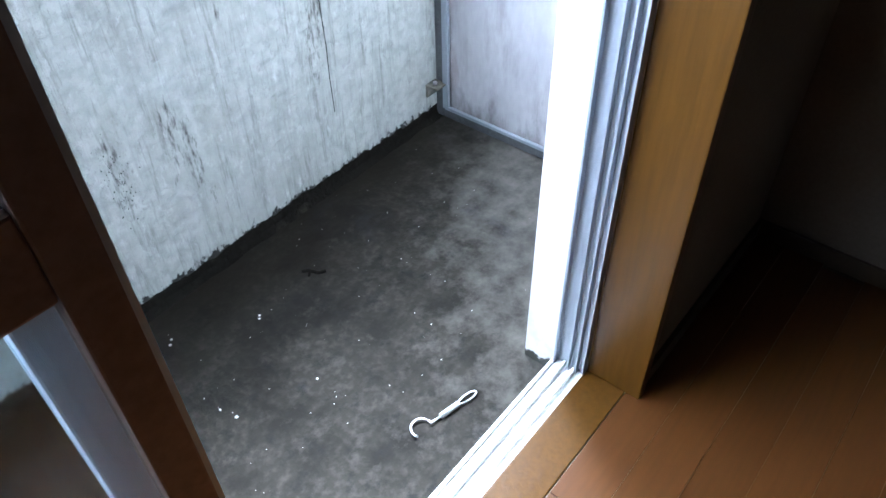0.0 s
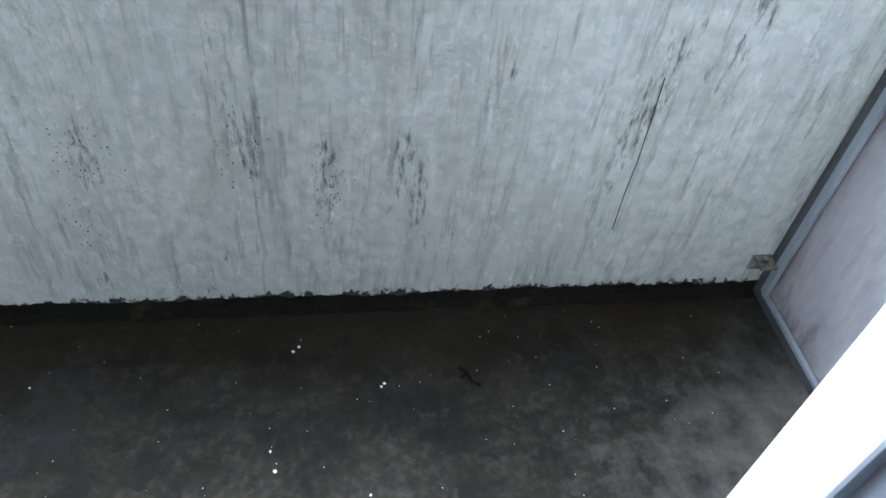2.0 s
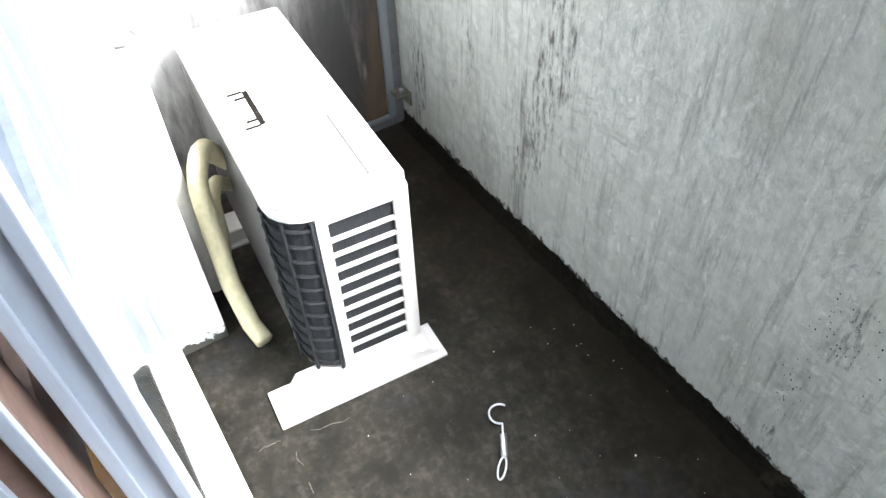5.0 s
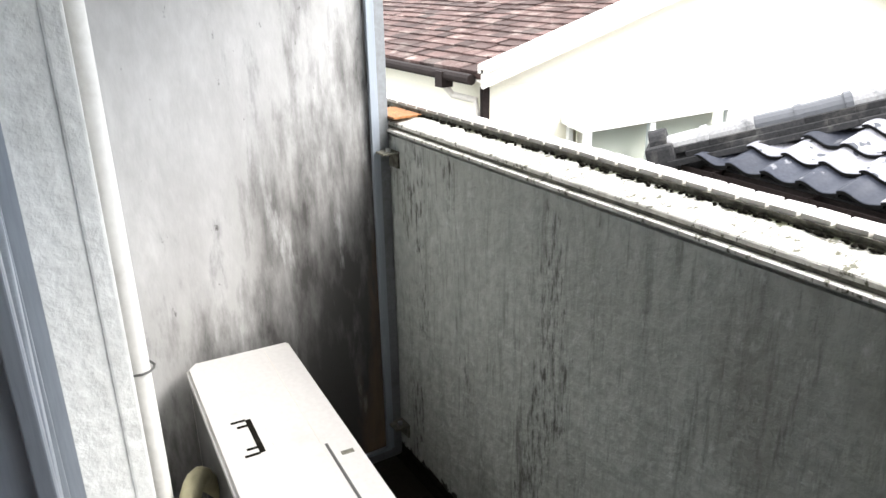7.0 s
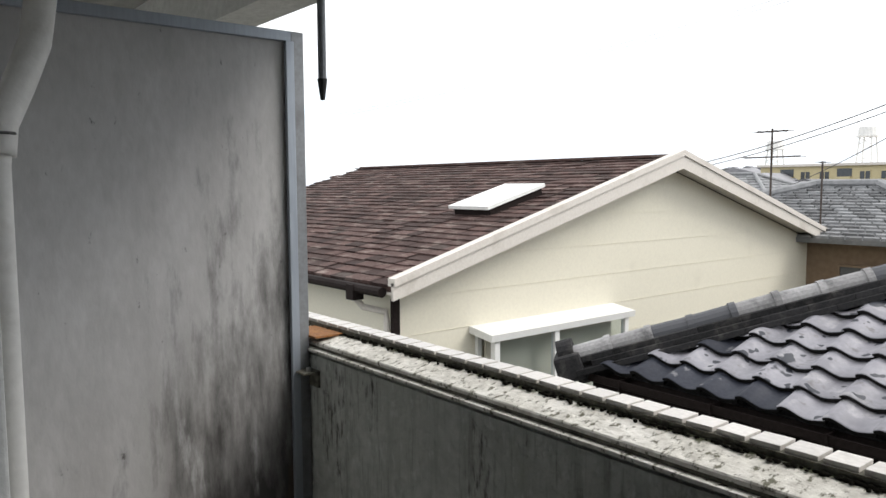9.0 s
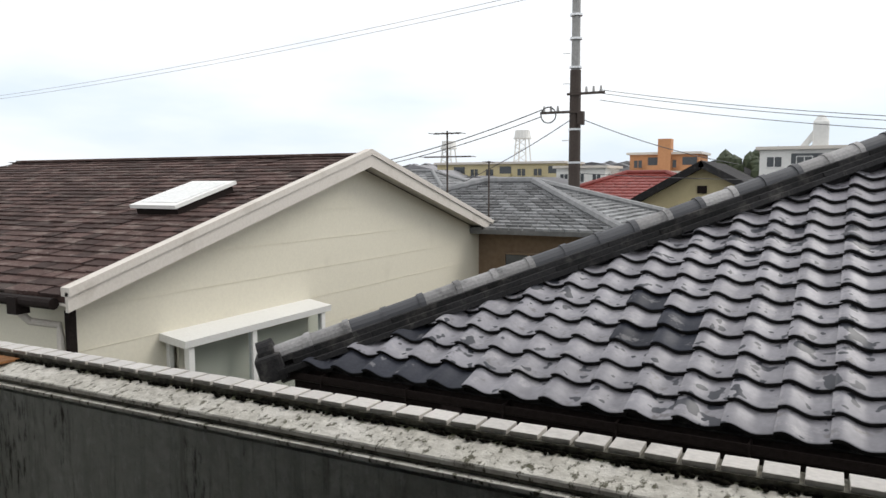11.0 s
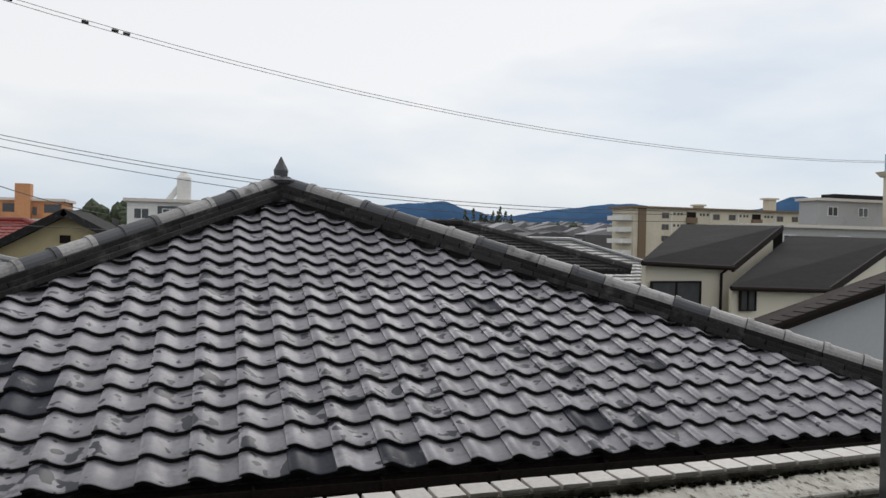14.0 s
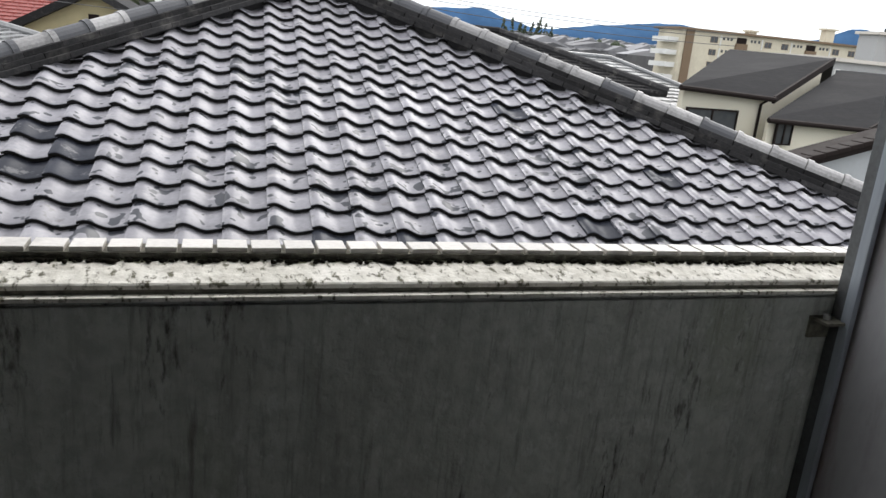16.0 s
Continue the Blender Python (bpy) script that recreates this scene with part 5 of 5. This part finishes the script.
upright([(22.0, 21.3, -3.2), (29.6, 24.6, -3.2), (29.6, 24.6, 1.85), (22.0, 21.3, 0.0)], M_CREAM, "wall", 0.15, "cream siding wall")
window("window", (16.55, 22.1, -0.14), 2.1, 0.84, M_DARKGLASS, h2, M_GUTTER)
window("window", (18.9, 21.2, -0.33), 0.70, 0.80, M_DARKGLASS, h2, M_GUTTER)
part("downpipe", tube([(18.5, 21.75, 0.75), (18.5, 22.1, 0.55), (18.5, 22.12, -1.2), (18.5, 22.12, -3.0)], 0.05), M_GUTTER, h2, "black downpipe")
part("lamp", box(20.5, 20.62, 23.15, 23.3, 0.95, 1.1), M_WHITE, h2)

# grey house at the side, its verge cutting across the view
side = grp("grey_wall_house", (13.5, 13.0, -3.0), "grey rendered house under a dark tiled verge", "house")
part("wall", prism([(10.6, -3.2), (10.6, -0.25), (15.2, 1.02), (18.0, 1.80), (18.0, -3.2)], 12.0, 12.4, "y"), M_BLUEWALL, side, "pale blue grey render")
verge = slab([(10.4, 11.7, -0.17), (18.2, 11.7, 1.98), (18.2, 12.5, 1.98), (10.4, 12.5, -0.17)], 0.16)
part("roof", verge, M_GUTTER, side, "dark roof")
for k in range(26):
    x = 10.45 + k * 0.29
    part("verge_tile", box(0, 0.31, 11.6, 11.95, -0.05, 0.05, bevel=0.02, m=pose(x, 0, -0.14 + (x - 10.4) * 0.2756, 0, -13, 0)), M_GUTTER, side)


# ---- blocks of flats ----
def block(name, at, turn, w, d, z0, z1, m, label, floors, bays, win_m=M_DARKGLASS, balcony=0, frame_m=M_BLOCKWHITE, first=0):
    """A slab block: body, roof edge, rows of windows, and balconies in some bays."""
    t = Matrix.Translation((at[0], at[1], 0)) @ pose(0, 0, 0, 0, 0, turn)
    b = grp(name, (at[0], at[1], z0), label, "apartment block")
    part("wall", box(0, w, 0, d, z0, z1, m=t), m, b)
    part("roof", box(-0.4, w + 0.4, -0.5, d + 0.4, z1, z1 + 0.35, m=t), M_TRIM, b, "pale flat roof edge")
    storey = 2.8
    for f in range(floors):
        z = z1 - 1.35 - f * storey
        for k in range(bays):
            x = (k + 0.5) * w / bays
            if balcony and k % balcony == 1:
                part("balcony", box(x - 1.1, x + 1.1, -0.9, 0.05, z - 1.2, z - 0.2, m=t), m, b)
                part("doorway", box(x - 1.0, x + 1.0, -0.05, 0.02, z - 0.2, z + 0.95, m=t), M_DARKGLASS, b)
            else:
                window("window", t @ Vector((x, -0.02, z)), min(1.7, w / bays * 0.55), 1.25, win_m, b, frame_m, turn)
    return b, t


def stair_block():
    """The long pale block: stair recesses between pairs of flats, small windows and vents, end balconies."""
    t = Matrix.Translation((99.0, 150, 0)) @ pose(0, 0, 0, 0, 0, -1.5)
    w, z1 = 64.0, 9.3
    b = grp("apartment_block", (99.0, 150, -14), "long pale apartment block with small windows", "apartment block")
    part("wall", box(0, w, 0, 10, -14, z1, m=t), M_PALEBLOCK, b)
    part("roof", box(-1.2, w + 0.6, -0.9, 10.6, z1, z1 + 0.45, m=t), M_BROWNWALL, b, "thin dark flat roof edge")
    part("pilaster", box(1.0, 3.0, -0.35, 0.2, -14, z1, m=t), M_BROWNWALL, b, "brown corner strip")
    for f in range(6):
        z = z1 - 1.7 - f * 2.75
        part("end_balcony", box(-2.6, 0.0, 1.0, 8.0, z - 1.2, z - 0.1, m=t), M_BLOCKWHITE, b)
        for c in (15.6, 34.6, 53.6):
            part("stair_recess", box(c - 1.3, c + 1.3, -0.08, 0.05, z - 1.3, z + 1.1, m=t), M_GUTTER, b, "dark stair opening")
            part("stair_parapet", box(c - 1.5, c + 1.5, -0.5, 0.0, z - 1.5, z - 0.2, m=t), M_BROWNWALL, b, "brown landing parapet")
            for side_x in (-1, 1):
                window("window", t @ Vector((c + side_x * 7.2, -0.02, z + 0.1)), 1.9, 1.35, M_DARKGLASS, b, M_BROWNWALL, -1.5)
                for u in (2.7, 3.6, 4.7):
                    part("vent", box(c + side_x * u - 0.28, c + side_x * u + 0.28, -0.06, 0.03, z + 0.25, z + 0.85, m=t), M_DARKGLASS, b)
                part("pipe_cover", box(c + side_x * 5.5 - 0.12, c + side_x * 5.5 + 0.12, -0.2, 0.03, z - 1.2, z + 1.2, m=t), M_BLOCKWHITE, b)
    for x, wide, high in ((42.0, 1.2, 3.0), (20.5, 0.9, 0.7)):
        part("roof_tank", box(x - wide, x + wide, 3, 5, z1 + 0.4, z1 + 0.4 + high, m=t), M_PALEBLOCK, b)
        part("roof_cap", box(x - wide * 1.5, x + wide * 1.5, 2.6, 5.4, z1 + 0.4 + high, z1 + 0.8 + high, m=t), M_PALEBLOCK, b)


stair_block()
b, t = block("beige_apartment_block", (-57.6, 110), 0, 21.8, 10, -14, 4.25, M_BEIGE, "olive beige apartment block with balconies", 4, 8, balcony=3, frame_m=M_BEIGE)
for k in range(3):
    part("ledge", box(-0.2, 22, -0.5, 0.0, 1.4 - k * 2.8, 1.75 - k * 2.8, m=t), M_BEIGE, b)
block("white_apartment_block", (-33.5, 100), 0, 6.9, 8, -14, 3.3, M_BLOCKWHITE, "white apartment block among lower roofs", 3, 3)
block("white_apartment_block", (-25.8, 102), 0, 9.0, 8, -14, 2.5, M_BLOCKWHITE, "low white apartment block", 2, 4)
b, t = block("terracotta_block", (-25.6, 110), 0, 9.7, 9, -14, 5.3, M_ORANGE, "terracotta apartment block with a stair tower", 4, 4, balcony=2, frame_m=M_ORANGE)
part("tower", box(4.2, 6.0, -1.0, 1.0, -14, 7.5, m=t), M_ORANGE, b, "terracotta stair tower")
b, t = block("white_tower_building", (-6.5, 90), 0, 9.0, 8, -14, 4.95, M_BLOCKWHITE, "white building with a stair tower", 3, 3)
part("tower", box(5.2, 6.8, 0.5, 2.5, 4.95, 8.0, bevel=0.3, m=t), M_BLOCKWHITE, b, "white rounded tower")
part("tower_cap", rod(t @ Vector((6.0, 1.5, 7.9)), t @ Vector((6.0, 1.5, 8.65)), 0.85, r2=0.3, sides=12), M_BLOCKWHITE, b)
part("stair", slab([t @ Vector((3.9, 1.0, 5.2)), t @ Vector((5.2, 1.0, 7.0)), t @ Vector((5.2, 2.2, 7.0)), t @ Vector((3.9, 2.2, 5.2))], 0.6), M_BLOCKWHITE, b)
part("recess", box(3.2, 8.2, -0.06, 0.02, 3.4, 4.5, m=t), M_DARKGLASS, b)
b, t = block("grey_building", (77.0, 75), 0, 26, 3, -14, 7.3, M_GREYWALL, "grey building beside a water tower", 2, 5)
part("penthouse", box(3.5, 12, 0.5, 2.8, 7.6, 8.3, m=t), M_DARKROOF, b)
block("low_grey_building", (54.5, 60), 2, 30, 5, -14, 3.3, M_GREYWALL, "low grey flat-roofed building", 1, 4)
block("white_distant_block", (-147, 121), 30, 9, 6, -14, 5.9, M_BLOCKWHITE, "small white distant block", 3, 4)


def water_tower(x, y, z0, z1, label):
    w = grp("water_tower", (x, y, z0), label, "water tower", "water towers")
    for sx in (-1, 1):
        for sy in (-1, 1):
            part("leg", rod((x + sx * 1.15, y + sy * 1.15, z0), (x + sx * 0.8, y + sy * 0.8, z1 - 1.4), 0.12, sides=6), M_BLOCKWHITE, w)
    n = 4
    for k in range(n):
        a, c = z0 + (z1 - 1.4 - z0) * k / n, z0 + (z1 - 1.4 - z0) * (k + 1) / n
        for s in (-1, 1):
            part("brace", rod((x - s * 1.0, y - 1.0, a), (x + s * 1.0, y - 1.0, c), 0.07, sides=5), M_BLOCKWHITE, w)
    part("platform", rod((x, y, z1 - 1.4), (x, y, z1 - 1.2), 1.5, sides=16), M_BLOCKWHITE, w)
    part("tank", rod((x, y, z1 - 1.2), (x, y, z1), 1.35, r2=1.2, sides=16), M_BLOCKWHITE, w)


water_tower(-44.4, 115, 3.5, 9.8, "white lattice water tower")
water_tower(-59.5, 118, 3.5, 8.6, "white lattice water tower")
wt = grp("concrete_water_tower", (84.3, 70, -14), "cream concrete water tower with a blue tank", "water tower")
part("shaft", rod((84.3, 70, -14), (84.3, 70, 10.6), 1.25, sides=16), M_PALEBLOCK, wt)
part("platform", rod((84.3, 70, 10.3), (84.3, 70, 10.9), 1.6, r2=2.2, sides=20), M_PALEBLOCK, wt)
part("tank", rod((84.3, 70, 11.0), (84.3, 70, 13.2), 1.15, sides=16), mat("blue_tank", (0.22, 0.36, 0.46), (0.18, 0.30, 0.40), rough=0.5, fine=3, bump=0.02), wt, "blue cylindrical tank")

# fine pale cracks in the balcony floor by the wall
def cracks():
    bm = bmesh.new()
    for a, b in (((-0.92, 0.136), (-0.906, 0.213)), ((-0.906, 0.213), (-0.875, 0.36)), ((-0.867, 0.215), (-0.657, 0.192)), ((-0.657, 0.192), (-0.45, 0.196)), ((-0.485, 0.231), (-0.488, 0.335)), ((-0.69, 0.134), (-0.66, 0.198))):
        n = 9
        last = Vector((*a, 0.0))
        for k in range(1, n + 1):
            p = Vector((*a, 0.0)).lerp(Vector((*b, 0.0)), k / n) + Vector((random.uniform(-0.006, 0.006), random.uniform(-0.006, 0.006), 0))
            if random.random() < 0.5:
                tube([last, p], random.uniform(0.0003, 0.0008), bm, 5)
            last = p
    tagged(part("floor_cracks", bm, M_EDGE), "pale lime deposits along fine floor cracks", "crack", kind="stuff")


cracks()

# ---- far town, trees, hills and ground ----
M_GROUND = mat("far_ground", (0.10, 0.10, 0.085), (0.07, 0.075, 0.055), (0.13, 0.125, 0.11), rough=0.95, fine=0.5, large=0.03, bump=0.0)
M_TOWN = mat("far_house", (0.20, 0.20, 0.21), (0.15, 0.15, 0.16), rough=0.85, fine=0.5, large=0.1, bump=0.0, island=0.6)
M_LEAF = mat("dark_foliage", (0.030, 0.042, 0.022), (0.05, 0.065, 0.03), (0.02, 0.028, 0.016), rough=0.8, fine=2.0, large=0.3, bump=0.2)
# Blue distance haze is put into the hills' own colour.
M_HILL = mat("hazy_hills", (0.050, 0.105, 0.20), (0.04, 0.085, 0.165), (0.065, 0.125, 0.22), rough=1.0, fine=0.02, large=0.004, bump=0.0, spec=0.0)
ground = bmesh.new()
bmesh.ops.create_grid(ground, x_segments=2, y_segments=2, size=6000, matrix=Matrix.Translation((0, 0, -3.2)))
setting("ground", ground, M_GROUND, "distant ground under the town", "ground")


def far_town():
    """Uncountable small roofs on rising ground towards the hills."""
    bm = bmesh.new()
    for k in range(700):
        y = random.uniform(60, 1100) ** 1.0
        x = y * random.uniform(-0.85, 0.95)
        if 0.5 < x / y < 1.1 and y < 190:
            continue
        top = -3.0 + (y / 1100) * 26 + random.uniform(-0.5, 2.0)
        w, d, h = random.uniform(3, 8) * (1 + y / 500), random.uniform(3, 6), random.uniform(1.0, 2.4) * (1 + y / 700)
        box(x - w, x + w, y - d, y + d, -3.2, top, bm)
        prism([(x - w - 0.5, top), (x, top + h), (x + w + 0.5, top)], y - d, y + d, "y", bm)
    tagged(part("distant_town", bm, M_TOWN), "crowded grey and pale roofs of the distant town", "town", kind="stuff")


def grove(name, spots, label):
    bm = bmesh.new()
    for x, y, z, r, h in spots:
        for _ in range(26):
            own = bmesh.new()
            q = random.uniform(0, math.tau)
            e = random.random() ** 0.5
            v = random.uniform(0, 1)
            bmesh.ops.create_icosphere(own, subdivisions=1, radius=r * random.uniform(0.22, 0.42),
                                       matrix=Matrix.Translation((x + r * e * math.cos(q) * (1 - 0.7 * v), y + r * e * math.sin(q) * (1 - 0.7 * v), z + h * v)) @ Matrix.Diagonal((1, 1, random.uniform(0.7, 1.5), 1)))
            merge(bm, own)
    tagged(part(name, bm, M_LEAF), label, "trees", kind="stuff")


far_town()
grove("far_trees", [(180 + k * 4 + random.uniform(-2, 2), 480, 11 + random.uniform(-1, 1), 2.0, random.uniform(4, 11)) for k in range(10)]
      + [(-14 + k * 4, 130, 2.0 + random.uniform(-0.5, 0.5), 3.5, 3.5) for k in range(4)]
      + [(random.uniform(-0.6, 0.9) * 300, 300, 3, 5, 4) for _ in range(30)], "dark distant trees among the roofs")


def hills():
    """A ridge of blue hills: heights as sums of broad humps."""
    bm = bmesh.new()
    humps = ((1065, 95, 62), (905, 120, 40), (700, 220, 36), (1215, 90, 26), (1960, 330, 86), (1560, 180, 26), (3060, 220, 120), (2600, 400, 70), (3800, 700, 90))
    cols = []
    for k in range(361):
        x = -3600 + k * 22.5
        z = 22 + 62 / (1 + math.exp((350 - x) / 110)) + sum(h * math.exp(-((x - c) / w) ** 2) for c, w, h in humps) + 5 * noise.fractal((x * 0.012, 0, 0), 1.0, 2.0, 4)
        cols.append([bm.verts.new(p) for p in ((x, 2950, -3.2), (x, 3000, z * 0.6), (x, 3100, z), (x, 3400, -3.2))])
    for a, c in zip(cols, cols[1:]):
        for j in range(3):
            bm.faces.new((a[j], c[j], c[j + 1], a[j + 1]))
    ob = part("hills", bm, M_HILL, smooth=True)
    return tagged(ob, "blue hazy hills on the horizon", "backdrop", kind="structure")


hills()

# ---- room floor boards ----
PLANKS = [mesh_of(box(-w / 2, w / 2, -0.0558, 0.0558, -0.006, 0.004, bevel=0.0006), M_PLANK, "floor_board") for w in (0.9, 0.6)]
for r in range(14):
    x = -2.58 + random.uniform(0, 0.4)
    k = r % 2
    while x < 1.5:
        w = (0.9, 0.6)[k]
        if x + w / 2 > -1.6:
            piece("floor_board", PLANKS[k], sub, pose(min(x + w / 2, 1.53 - w / 2), -0.176 - r * 0.112, ROOM, 0, 0, 0))
        x += w + 0.002
        k = 1 - k
